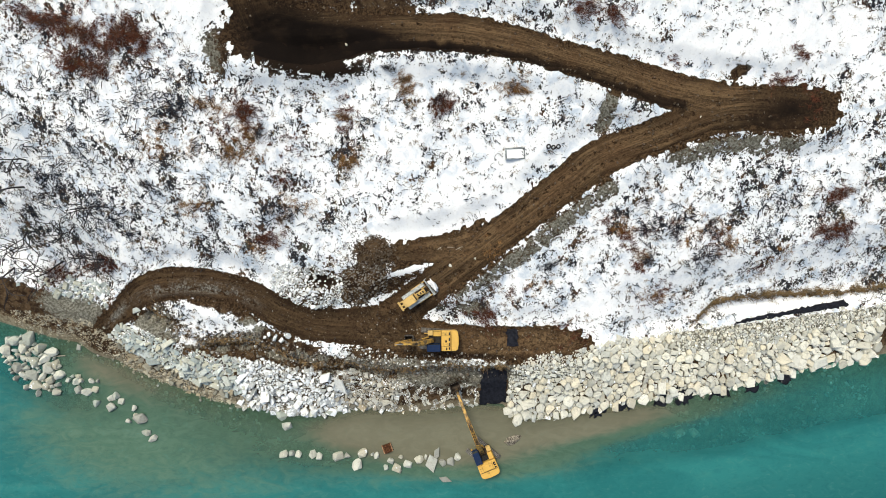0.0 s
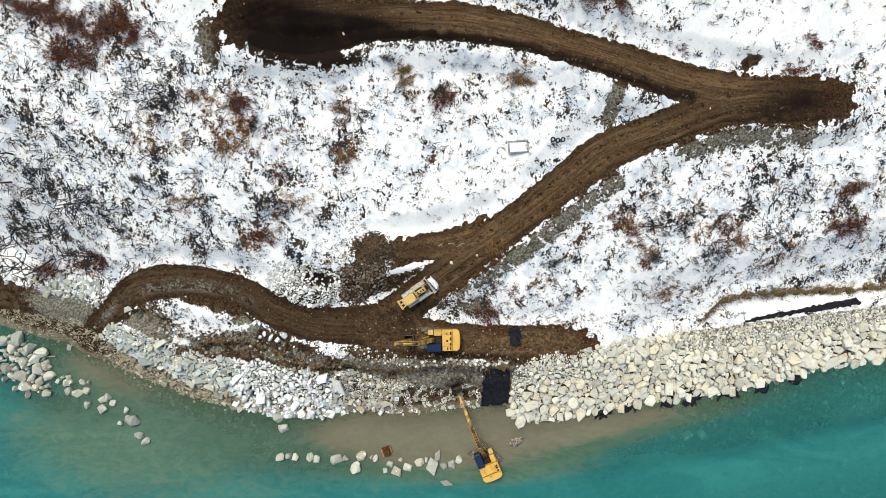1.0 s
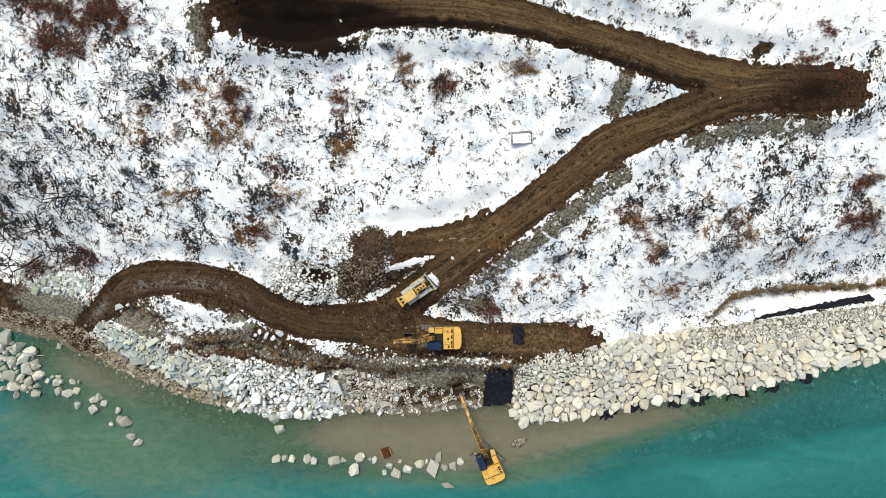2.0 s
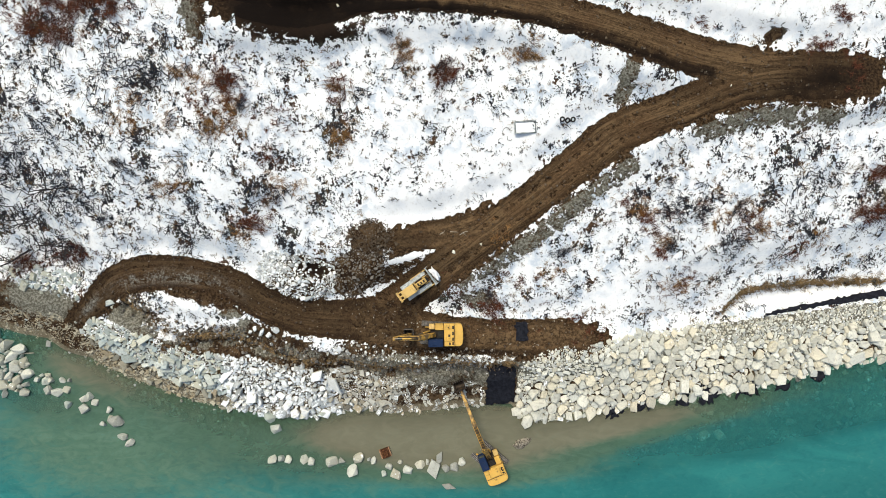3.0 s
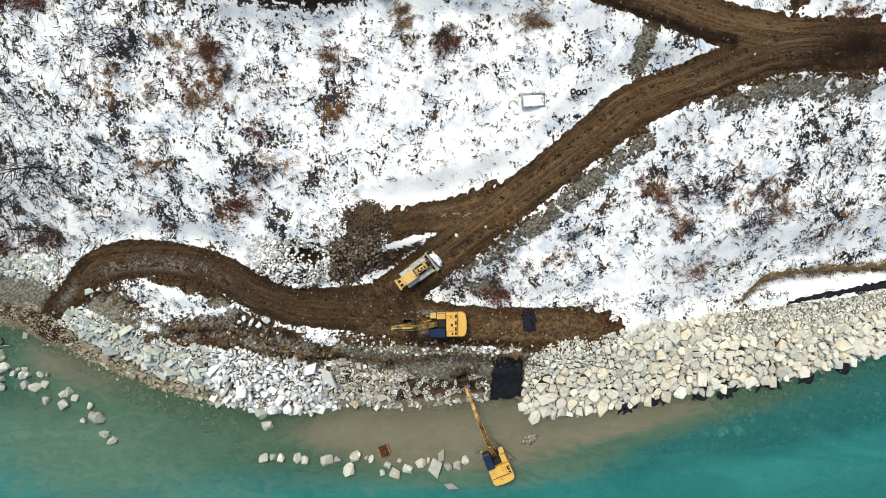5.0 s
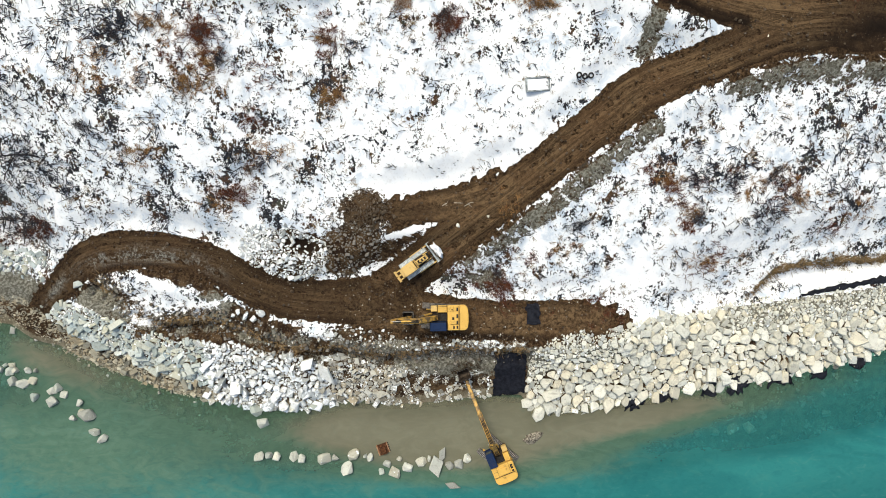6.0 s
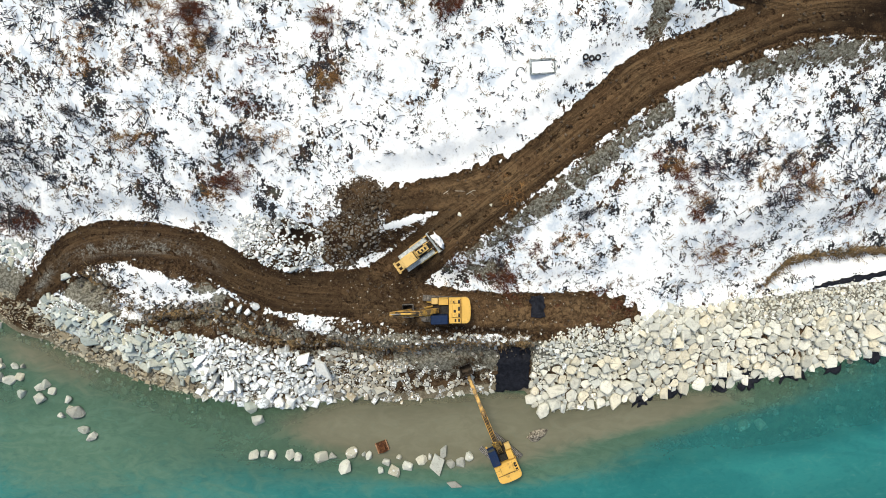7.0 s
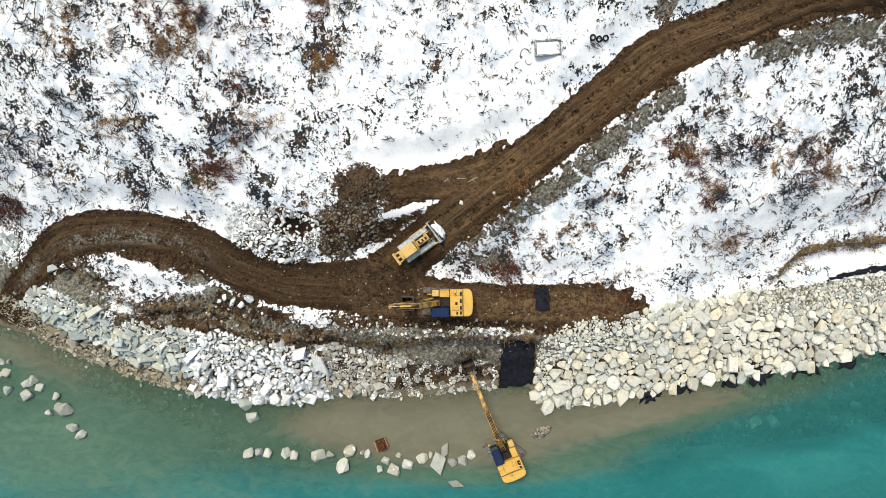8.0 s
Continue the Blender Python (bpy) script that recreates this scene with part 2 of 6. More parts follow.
SLATE = stone_material("grey_slab_stone", (0.27, 0.32, 0.32), (0.68, 0.73, 0.71), (0.50, 0.49, 0.38), 0.0, cool=(0.36, 0.45, 0.49))
RIVERSTONE = stone_material("pale_river_boulder", (0.28, 0.29, 0.265), (0.62, 0.64, 0.58), (0.44, 0.42, 0.33), 0.02, cool=(0.36, 0.42, 0.38))
SHINGLE = stone_material("brown_shore_shingle", (0.10, 0.09, 0.066), (0.52, 0.49, 0.39), (0.31, 0.26, 0.175), -0.3, True, cool=(0.24, 0.25, 0.22))
DROWNED = stone_material("drowned_pale_stone", (0.07, 0.07, 0.062), (0.42, 0.43, 0.40), (0.24, 0.22, 0.17), -0.02, True)
EARTHY = stone_material("muddy_broken_stone", (0.035, 0.028, 0.022), (0.30, 0.28, 0.25), (0.13, 0.095, 0.06), -0.05, True, cool=(0.10, 0.10, 0.10))
CLODS = stone_material("earth_clods_and_pebbles", (0.020, 0.013, 0.008), (0.10, 0.074, 0.048), (0.065, 0.04, 0.023), -0.3, True, cool=(0.07, 0.05, 0.035))
YELLOW = paint_material("yellow_machine_paint", (0.63, 0.385, 0.09), dirt=0.6)
YELLOW_DIRTY = paint_material("muddy_yellow_paint", (0.50, 0.29, 0.06), dirt=0.85, from_level=0.42)
YELLOW_PALE = paint_material("sun_bleached_yellow_paint", (0.60, 0.41, 0.15), dirt=0.5)
NAVY = paint_material("dark_blue_cab_paint", (0.010, 0.024, 0.068), rough=0.65, dirt=0.3, gloss=0.12)
BLACK = plain_material("black_rubber_and_grilles", (0.012, 0.012, 0.013), (0.035, 0.033, 0.03), 4, 0.7)
STEEL = plain_material("worn_track_steel", (0.10, 0.095, 0.09), (0.26, 0.25, 0.24), 5, 0.5, 0.6)
TRACK_MUD = plain_material("muddy_track_steel", (0.07, 0.065, 0.06), (0.20, 0.185, 0.17), 3, 0.75, 0.2)
TRACK_PALE = plain_material("polished_pale_track_steel", (0.32, 0.36, 0.38), (0.62, 0.66, 0.68), 2.5, 0.5, 0.3)
CHROME = plain_material("cylinder_rod_chrome", (0.16, 0.15, 0.14), (0.30, 0.29, 0.28), 3, 0.35, 0.7, 0.05)
RUST = plain_material("rusty_bucket_steel", (0.05, 0.02, 0.012), (0.17, 0.075, 0.035), 3.5, 0.7, 0.3)
BRIGHTRUST = plain_material("orange_rust", (0.22, 0.10, 0.05), (0.46, 0.29, 0.18), 4, 0.75, 0.1)
TRACK_DARK = plain_material("wet_black_track_links", (0.014, 0.015, 0.018), (0.05, 0.048, 0.046), 4, 0.6, 0.3)
DARKSTEEL = plain_material("dark_bucket_steel", (0.022, 0.018, 0.016), (0.075, 0.058, 0.045), 3, 0.6, 0.4)
TARP = plain_material("black_geotextile", (0.006, 0.007, 0.011), (0.016, 0.018, 0.026), 2.2, 0.75, 0, 0.5)
SNOW = plain_material("packed_snow", (0.80, 0.83, 0.87), (0.88, 0.89, 0.91), 1.6, 0.8, 0, 0.5)
FROSTED_METAL = plain_material("frosted_old_metal", (0.07, 0.085, 0.085), (0.46, 0.50, 0.52), 3.6, 0.8, 0.0, 0.4)
WETROCK = plain_material("wet_brown_rock", (0.035, 0.027, 0.02), (0.36, 0.33, 0.27), 4.5, 0.7, 0, 0.8)
BARK = plain_material("grey_brown_bark", (0.016, 0.017, 0.022), (0.07, 0.06, 0.056), 4, 0.9)
DRIFTWOOD = plain_material("pale_driftwood", (0.24, 0.21, 0.17), (0.42, 0.38, 0.31), 5, 0.85)
TUFT = plant_material("dark_winter_bramble", (0.012, 0.016, 0.025), (0.042, 0.047, 0.058), (0.07, 0.042, 0.03))
STRAW = plant_material("dead_tan_grass", (0.10, 0.065, 0.03), (0.27, 0.19, 0.10), (0.17, 0.10, 0.045))
RUSSET = plant_material("russet_dead_fern", (0.045, 0.016, 0.010), (0.12, 0.046, 0.028), (0.09, 0.045, 0.026))
OCHRE = plant_material("ochre_dead_grass", (0.09, 0.045, 0.018), (0.32, 0.19, 0.08), (0.13, 0.052, 0.024))

glass_nodes = Nodes("tinted_cab_glass")
GLASS = glass_nodes.done((0.02, 0.03, 0.035), 0.08, 0, 0.6)
# shoreline: x, y of the water's edge along the bank
SHORE_X = (-400, -120, -68, -60, -53.4, -49, -44.7, -40.4, -36, -31.7, -29, -24.8, -19.6, -16, -12, -7.4, -3, 5, 9, 10.6, 14.7, 17.4, 22, 26, 30, 33.6, 38.3, 42.3, 45.7, 49, 54, 60, 120, 400)
SHORE_Y = (-2, -6, -10.9, -13.3, -14.5, -17.4, -19.4, -21.1, -22.6, -23.5, -24.0, -24.9, -25.2, -24.4, -23.8, -24.5, -24.3, -23.4, -23.4, -25.4, -25.3, -24.7, -24.1, -23.5, -22.7, -22.2, -21.5, -21.0, -20.2, -19.3, -18.1, -16.8, -8, -4)


def step(a, b, v):
    u = np.clip((v - a) / (b - a), 0, 1)
    return u * u * (3 - 2 * u)


def shore(x):
    return np.interp(x, SHORE_X, SHORE_Y)


def base_height(x, y):
    """The natural bank and hillside over the water, without the roads."""
    s = y - shore(x)
    z = np.interp(s, (-300, -220, -150, -45, -24, -12, -4, 0, 2.5, 5, 8, 12, 16, 22, 30, 38, 46, 60, 90, 400),
                  (14, 3, -4, -4, -3.2, -2.3, -1.0, 0, 1.0, 2.4, 4.0, 4.7, 5.4, 7.4, 9.7, 11.7, 13.6, 18, 28, 90))
    z = np.where(s < -8, z * (1 + 0.9 * step(6, 34, x) * step(-8, -16, s) * step(-150, -60, s)), z)
    low = step(22, 32, x) + step(-44, -52, x)
    z = z - low * np.interp(s, (1, 5, 9, 12, 16, 20), (0, 0.6, 2.0, 2.7, 1.4, 0))
    z = z + step(12, 24, x) * np.interp(s, (-18, -11, -7, -4), (0, 0.5, 0.25, 0))
    z = z + 1.6 * step(-16, -30, x) * np.interp(s, (22, 32, 40), (0, 1, 1))
    return z


# ---- roads: centre lines (x, y, half width), in the order in which they are cut into the hill ----
ROADS = {
    "road_1": ((49.6, 18.9, 2.8), (46, 18.6, 3.1), (41.7, 18.9, 2.9), (37.5, 18.6, 2.9), (34.2, 17.6, 2.5), (31, 16.4, 2.3), (27, 14.8, 2.2), (23.3, 13.5, 2.4), (19.8, 11.8, 2.7),
               (17.6, 9.9, 2.4), (13.9, 7.1, 2.3), (10.6, 4.4, 2.25), (7, 1.7, 2.3), (3.3, -1.1, 2.4), (-1.3, -4.5, 2.4), (-4.4, -7.3, 2.6), (-7.5, -10, 2.7)),
    "road_2": ((40, 19.9, 2.0), (35.5, 20, 2.3), (31, 20.6, 2.4), (27.2, 21.6, 2.4), (23.3, 22.8, 2.35), (19.2, 23.9, 2.1), (15, 24.8, 2.0), (9.8, 26.3, 2.1), (5.6, 27.2, 2.3),
               (1.4, 27.7, 2.4), (-2.6, 27.7, 2.3), (-9.7, 27.7, 2.4), (-13.3, 27.4, 3.2), (-18.9, 27.0, 3.9), (-25, 27.2, 2.7)),
    "road_3": ((-51.8, -12.5, 1.4), (-50.4, -11.2, 1.6), (-46.6, -7.9, 1.9), (-44, -5.9, 2.2), (-41.2, -4.9, 2.4), (-37.7, -4.5, 2.3), (-34, -4.6, 2.1), (-30.2, -5.3, 2.1),
               (-26.8, -6.6, 2.1), (-24.2, -8.5, 2.3), (-19.4, -10.5, 2.5), (-15.2, -10.9, 2.5), (-11.1, -10.9, 3.0), (-6.5, -11.1, 3.2)),
    "road_4": ((-9.0, -11.6, 3.0), (-3, -12.6, 2.6), (2.8, -13.2, 2.4), (7.7, -13.5, 2.3), (13.5, -13.3, 2.5), (17, -13.2, 2.3), (20.2, -13.7, 1.5)),
    "road_5": ((-7.6, -0.4, 1.5), (-6.2, -0.4, 1.6), (-1.9, 0, 1.9), (3.1, 1.5, 1.7), (5.5, 2.6, 1.6)),
    "road_6": ((-22.4, 27.2, 2.6), (-23.6, 30, 2.6), (-24.6, 34, 2.6), (-27, 41, 2.6)),
}
LEVELS = {"road_1": (12.2, 12.2, 12.2, 12.3, 12.3, 12.2, 11.8, 11.5, 11.1, 10.8, 10.2, 9.5, 8.6, 7.7, 6.6, 5.7, 5.0)}


def resample(points, gap=0.4):
    """A smooth line through the points, as rows at even steps."""
    p = np.array(points, float)
    d = np.concatenate([[0], np.cumsum(np.hypot(*np.diff(p[:, :2], axis=0).T))])
    q = np.arange(0, d[-1] + gap / 2, gap)
    rows = np.stack([np.interp(q, d, p[:, k]) for k in range(p.shape[1])], 1)
    k = np.exp(-np.linspace(-1.6, 1.6, 9) ** 2)
    pad = np.concatenate([2 * rows[:1] - rows[4:0:-1], rows, 2 * rows[-1:] - rows[-2:-6:-1]])
    return np.stack([np.convolve(pad[:, i], k / k.sum(), "valid") for i in range(rows.shape[1])], 1)


def nearest(line, x, y):
    """Distance from the points to a line of close rows, and the row that is nearest."""
    best, which = np.full(x.shape, 1e9), np.zeros(x.shape, int)
    for i in range(len(line)):
        d = (x - line[i, 0]) ** 2 + (y - line[i, 1]) ** 2
        m = d < best
        best[m], which[m] = d[m], i
    return np.sqrt(best), which


LINES = {}
for road_name, pts in ROADS.items():
    if road_name in LEVELS:
        pts = [(*p, z) for p, z in zip(pts, LEVELS[road_name])]
    else:
        pts = [(*p, float(base_height(p[0], p[1]))) for p in pts]
    LINES[road_name] = resample(pts, 0.8)


def wave(x, y, size, seed):
    """Smooth unevenness between about -1 and 1."""
    r = np.random.RandomState(seed)
    v = 0
    for i in range(7):
        a, k, p = r.uniform(0, 6.3), r.uniform(0.6, 1.8) * 6.28 / size, r.uniform(0, 6.3)
        v = v + np.sin(k * (x * np.cos(a) + y * np.sin(a)) + p + 0.8 * np.sin(0.6 * k * (y * np.cos(a) - x * np.sin(a))))
    return v / 3.2


def hump(x, y, cx, cy, rx, ry, turn=0.0):
    c, s = np.cos(np.radians(turn)), np.sin(np.radians(turn))
    u, v = (x - cx) * c + (y - cy) * s, (y - cy) * c - (x - cx) * s
    return np.exp(-((u / rx) ** 2 + (v / ry) ** 2))


BERM = resample(((-42.5, -8.6), (-40.2, -9.4), (-38.6, -11.5), (-36.8, -13.3), (-34.8, -13.7), (-32, -13.4), (-29.7, -13.0), (-27.2, -13.4), (-24.5, -14.6), (-21.4, -15.6), (-18.9, -16.8), (-16.4, -17.1), (-13.8, -16.5),
                 (-10.7, -17.5), (-7, -17.8), (-1, -16.5), (4, -16.9), (9, -17.2)), 0.8)
BERM[:, 1] += 0.22 * wave(BERM[:, 0], 0 * BERM[:, 0], 2.1, 71)
BENCH = resample(((37.6, -10.4), (38.6, -9.0), (40.6, -7.2), (45, -6.5), (51, -6.5), (58, -6.2), (66, -5.4)), 0.8)


BENCH[:, 1] += 0.25 * wave(BENCH[:, 0], 0 * BENCH[:, 0], 3.0, 72) + 0.15 * wave(BENCH[:, 0], 0 * BENCH[:, 0], 1.7, 73)


def height(x, y):
    """The ground as it lies: hillside, benches cut for the roads, spoil heaps and the shoal in the river."""
    x, y = np.asarray(x, float), np.asarray(y, float)
    z = base_height(x, y)
    land = step(0.0, 3.0, y - shore(x))
    z = z + land * (0.16 * wave(x, y, 9, 3) + 0.04 * wave(x, y, 2.6, 4))
    for line in LINES.values():
        near = (x > line[:, 0].min() - 8) & (x < line[:, 0].max() + 8) & (y > line[:, 1].min() - 8) & (y < line[:, 1].max() + 8)
        if not near.any():
            continue
        d, i = nearest(line, x[near], y[near])
        f = 1 - step(0, 3.4, d - line[i, 2])
        z[near] = z[near] * (1 - f) + line[i, 3] * f
    # spoil heap, rock stockpile, berm, hollow on the upper landing
    z = z + 1.3 * hump(x, y, -9.8, -0.2, 2.4, 2.0) + 1.7 * hump(x, y, -19.2, -5.9, 4.6, 2.3, -12) + 0.8 * hump(x, y, -11, -5, 3, 2)
    z = z + 0.9 * hump(x, y, -33, -9.6, 5.0, 1.8, -14) + 0.5 * hump(x, y, -16, -14.6, 2.4, 0.9)
    z = z - 1.5 * hump(x, y, -15.5, 25.6, 5.5, 1.9) - 1.2 * hump(x, y, -17.2, -4.2, 2.4, 1.0, -18)
    # eroded edge of the berm and of the snowy bench
    for line, drop in ((BERM, 1.3), (BENCH, 0.8)):
        near = (x > line[:, 0].min() - 1) & (x < line[:, 0].max() + 1) & (y > line[:, 1].min() - 4) & (y < line[:, 1].max() + 4)
        if near.any():
            d, i = nearest(line, x[near], y[near])
            south = y[near] < line[i, 1]
            z[near] = z[near] + np.where(south, -drop, 0.35) * (1 - step(0.2, 2.6, d)) * step(0, 0.25, d)
    near = (x > -45) & (x < 10) & (y > -22) & (y < -8)
    if near.any():
        d, i = nearest(BERM, x[near], y[near])
        z[near] = z[near] + (1 - step(1.0, 3.6, d)) * (0.15 * wave(x[near], y[near], 1.9, 5) + 0.08 * wave(x[near], y[near], 0.9, 6))
    # shoal under the working machine and the row of boulders
    shoal = np.maximum(hump(x, y, -10, -30.8, 26, 3.4), hump(x, y, 5.7, -30.6, 6, 4.5))
    shoal = np.maximum(shoal, hump(x, y, -58, -22, 9, 4, -20))
    z = np.where(y < shore(x), np.maximum(z, z * (1 - shoal) - 0.72 * shoal), z)
    return z


def drop_to(x, y):
    return float(height(np.array([x]), np.array([y]))[0])


def mesh_object(name, verts, faces, material, parent=None, smooth=False):
    me = bpy.data.meshes.new(name)
    me.from_pydata(verts, [], faces)
    me.materials.append(material)
    if smooth:
        me.shade_smooth()
    ob = new(name, me)
    ob.parent = parent
    return ob


def float_attribute(ob, name, values):
    ob.data.attributes.new(name, "FLOAT", "POINT").data.foreach_set("value", np.asarray(values, np.float32).ravel())


def sheet(xs, ys):
    """Grid of corners and quads over the plan."""
    gx, gy = np.meshgrid(xs, ys)
    w, h = len(xs), len(ys)
    i = (np.arange(h - 1)[:, None] * w + np.arange(w - 1)).ravel()
    return gx.ravel(), gy.ravel(), np.stack([i, i + 1, i + 1 + w, i + w], 1)


def spread(lo, hi, gap, reach):
    """Even steps from lo to hi, then growing ones out to the reach on both sides."""
    grow = np.cumsum(gap * 1.28 ** np.arange(1, 40))
    grow = grow[grow < reach]
    return np.concatenate([lo - grow[::-1], np.arange(lo, hi + gap / 2, gap), hi + grow])


def blob_field(x, y):
    """How thickly dead plants break through the snow."""
    v = 0.64 + 0.05 * step(-12, -38, x) + 0.04 * step(20, 42, x)
    v = v - 0.31 * hump(x, y, 3, 6.5, 10, 4.2, 25) - 0.22 * hump(x, y, -4, 3.5, 6, 3) - 0.36 * hump(x, y, 42, 27, 15, 5)
    v = v - 0.15 * hump(x, y, 2, 19, 8, 3.5) - 0.35 * hump(x, y, -30, 30, 5, 5) - 0.25 * hump(x, y, 36, 0, 8, 3) - 0.22 * hump(x, y, 25, -8.5, 6, 3) - 0.12 * hump(x, y, 33, -4, 9, 4)
    v = v - 0.55 * hump(x, y, 48, -8.2, 11, 1.2, 4) - 0.2 * hump(x, y, -33, -9.3, 4.6, 1.7, -14) - 0.5 * hump(x, y, -37.6, -12.8, 2.4, 1, -30)
    v = v - 0.12 * hump(x, y, -38, -1.5, 8, 2.5) + 0.05 * hump(x, y, -60, 1, 9, 5)
    v = v - 0.45 * hump(x, y, -5.5, -3.2, 3.2, 1, 10) - 0.4 * hump(x, y, -25, -4.6, 3, 1.2)
    return np.clip(v + 0.10 * wave(x, y, 7, 8), 0.0, 1.0)


TOP_E = ((9.5, 11, 12.4, 15.6, 20.6, 25.4, 32, 36, 39.4, 42.5, 45.7, 49, 58, 66), (-18.0, -16.4, -15.3, -14.9, -14.3, -13.0, -12.4, -11.5, -11.2, -10.7, -10.2, -9.9, -8.6, -7.6))
TOP_W = ((-50, -48, -44, -40.5, -36.4, -32.2, -28, -23.7, -18.8, -15.6, -11.5, -7.3, -3.9, 5.2), (-11.6, -11.0, -11.6, -13.0, -14.9, -15.6, -16.2, -17.0, -17.6, -17.8, -18.2, -18.9, -19.6, -20.4))


def road_gap(line, x, y):
    """Distance out from a road's ragged edge, most ragged at its ends."""
    d, i = nearest(line, x, y)
    end = 1 - step(1, 6, np.minimum(i, len(line) - 1 - i))
    return d - line[i, 2] + (0.10 + 0.55 * end) * wave(x, y, 2.3, 61) + (0.05 + 0.25 * end) * wave(x, y, 0.9, 62)


def churn_field(x, y):
    """Earth turned over beside the roads."""
    c = np.zeros_like(x)
    for line in LINES.values():
        near = (x > line[:, 0].min() - 6) & (x < line[:, 0].max() + 6) & (y > line[:, 1].min() - 6) & (y < line[:, 1].max() + 6)
        c[near] = np.maximum(c[near], 1 - step(0.1, 1.1, road_gap(line, x[near], y[near])))
    c = np.maximum(c, 0.9 * hump(x, y, 11, -15.4, 4, 1.3, 12))
    return np.clip(np.maximum(c, 0.5 * hump(x, y, 1.5, -19.6, 3.6, 2.0)), 0, 1)


def bare_field(x, y):
    """Where the earth is stripped of snow: road edges, scarps, heaps, beach."""
    b = np.zeros_like(x)
    for line in LINES.values():
        near = (x > line[:, 0].min() - 6) & (x < line[:, 0].max() + 6) & (y > line[:, 1].min() - 6) & (y < line[:, 1].max() + 6)
        b[near] = np.maximum(b[near], 1.12 * (1 - step(-0.4, 0.5, road_gap(line, x[near], y[near]))))
    for line, wide in ((BERM, 1.1), (BENCH, 0.55), (resample(((2.5, -5.6), (8, -2.2), (13.5, 1.7), (18, 5.3), (22, 8.6))), 1.5),
                       (resample(((21.0, 16.3), (21.4, 18.6), (22.4, 21))), 1.15), (resample(((31, 12.8), (38, 14.4), (47, 14.6))), 1.6)):
        d, i = nearest(line, x, y)
        b = np.maximum(b, (0.64 if wide > 1.2 else 0.68) * (1 - step(wide * 0.4, wide * 1.9, d)))
    b = np.maximum(b, 1.1 * hump(x, y, -9.8, -0.4, 3.0, 2.6)) if b.size else b
    b = np.maximum(b, 1.15 * hump(x, y, -11.5, -4.6, 5.5, 3.0, 15))
    b = np.maximum(b, 1.0 * hump(x, y, -7.5, -4.6, 3.2, 1.6, 25))
    b = np.maximum(b, 1.0 * hump(x, y, -4.6, -2.4, 4.2, 2.2, 18))
    b = np.maximum(b, 0.95 * hump(x, y, -32.5, -7.6, 6.5, 1.3, -14))
    b = np.maximum(b, 0.9 * hump(x, y, -28.3, -9.6, 2.2, 1.6, -14))
    b = np.maximum(b, 0.66 * hump(x, y, 4.0, -8.2, 5.5, 2.6, -20))
    b = np.maximum(b, 1.0 * hump(x, y, -1, -19, 9, 3.4))
    b = np.maximum(b, 0.7 * hump(x, y, -26, -12.6, 8, 2.4, -8))
    b = np.maximum(b, 1.1 * hump(x, y, 11.5, -15.6, 4.5, 1.7, 12))
    b = np.maximum(b, 0.85 * hump(x, y, -17, 23.6, 9, 2.0))
    b = np.maximum(b, 0.9 * hump(x, y, -28.5, 25, 2.2, 3.4))
    b = np.maximum(b, 0.9 * hump(x, y, -9, 31.5, 6, 1.6))
    b = np.maximum(b, 1.0 * hump(x, y, -18, 31.5, 10, 2.4))
    b = np.maximum(b, 0.95 * hump(x, y, -8, 30.3, 7, 1.2))
    b = np.maximum(b, 1.0 * hump(x, y, 38.4, 23.3, 1.7, 0.9, 30))
    b = np.maximum(b, 0.85 * hump(x, y, -3, -15.6, 13, 1.3))
    # no snow lies in the gaps of the stone banks
    b = np.maximum(b, np.where((x > 9.5) & (y < np.interp(x, *TOP_E) - np.where(x < 22, 0.2, 0.5)), 0.85, 0))
    b = np.maximum(b, np.where((x < 5.5) & (x > -50) & (y < np.interp(x, *TOP_W) - 0.3), 0.8, 0))
    b = np.maximum(b, step(-40, -50, x) * (1 - step(5.5, 9.5, y - shore(x))))
    b = np.maximum(b, 0.5 * hump(x, y, -58, -5.0, 10, 2.4))
    b = np.maximum(b, 0.95 * hump(x, y, -19.3, -6.2, 5.2, 2.4, -12))
    b = np.maximum(b, 1.1 * hump(x, y, -43.0, -10.6, 3.4, 2.4, -25))
    b = np.maximum(b, 1.25 * hump(x, y, -17.2, -4.2, 3.4, 1.9, -18))
    verge = (y < np.interp(x, BERM[:, 0], BERM[:, 1]) + np.where(x > -27, 3.0, 0.3)) & (x < 10) & (x > -42)
    b = np.maximum(b, np.where(verge & (y > shore(x)), 0.78, 0))
    return np.clip(b - 0.8 * hump(x, y, -34, -9.8, 3.7, 1.0, -14) - 0.7 * hump(x, y, -16, -14.5, 2.2, 0.8) - 0.9 * hump(x, y, -5.0, -2.7, 2.6, 0.5, 16)
                   - 0.6 * hump(x, y, 4, -16.2, 2.2, 0.6) - 0.75 * hump(x, y, -38.0, -12.6, 2.4, 0.9, -32), 0, 1)


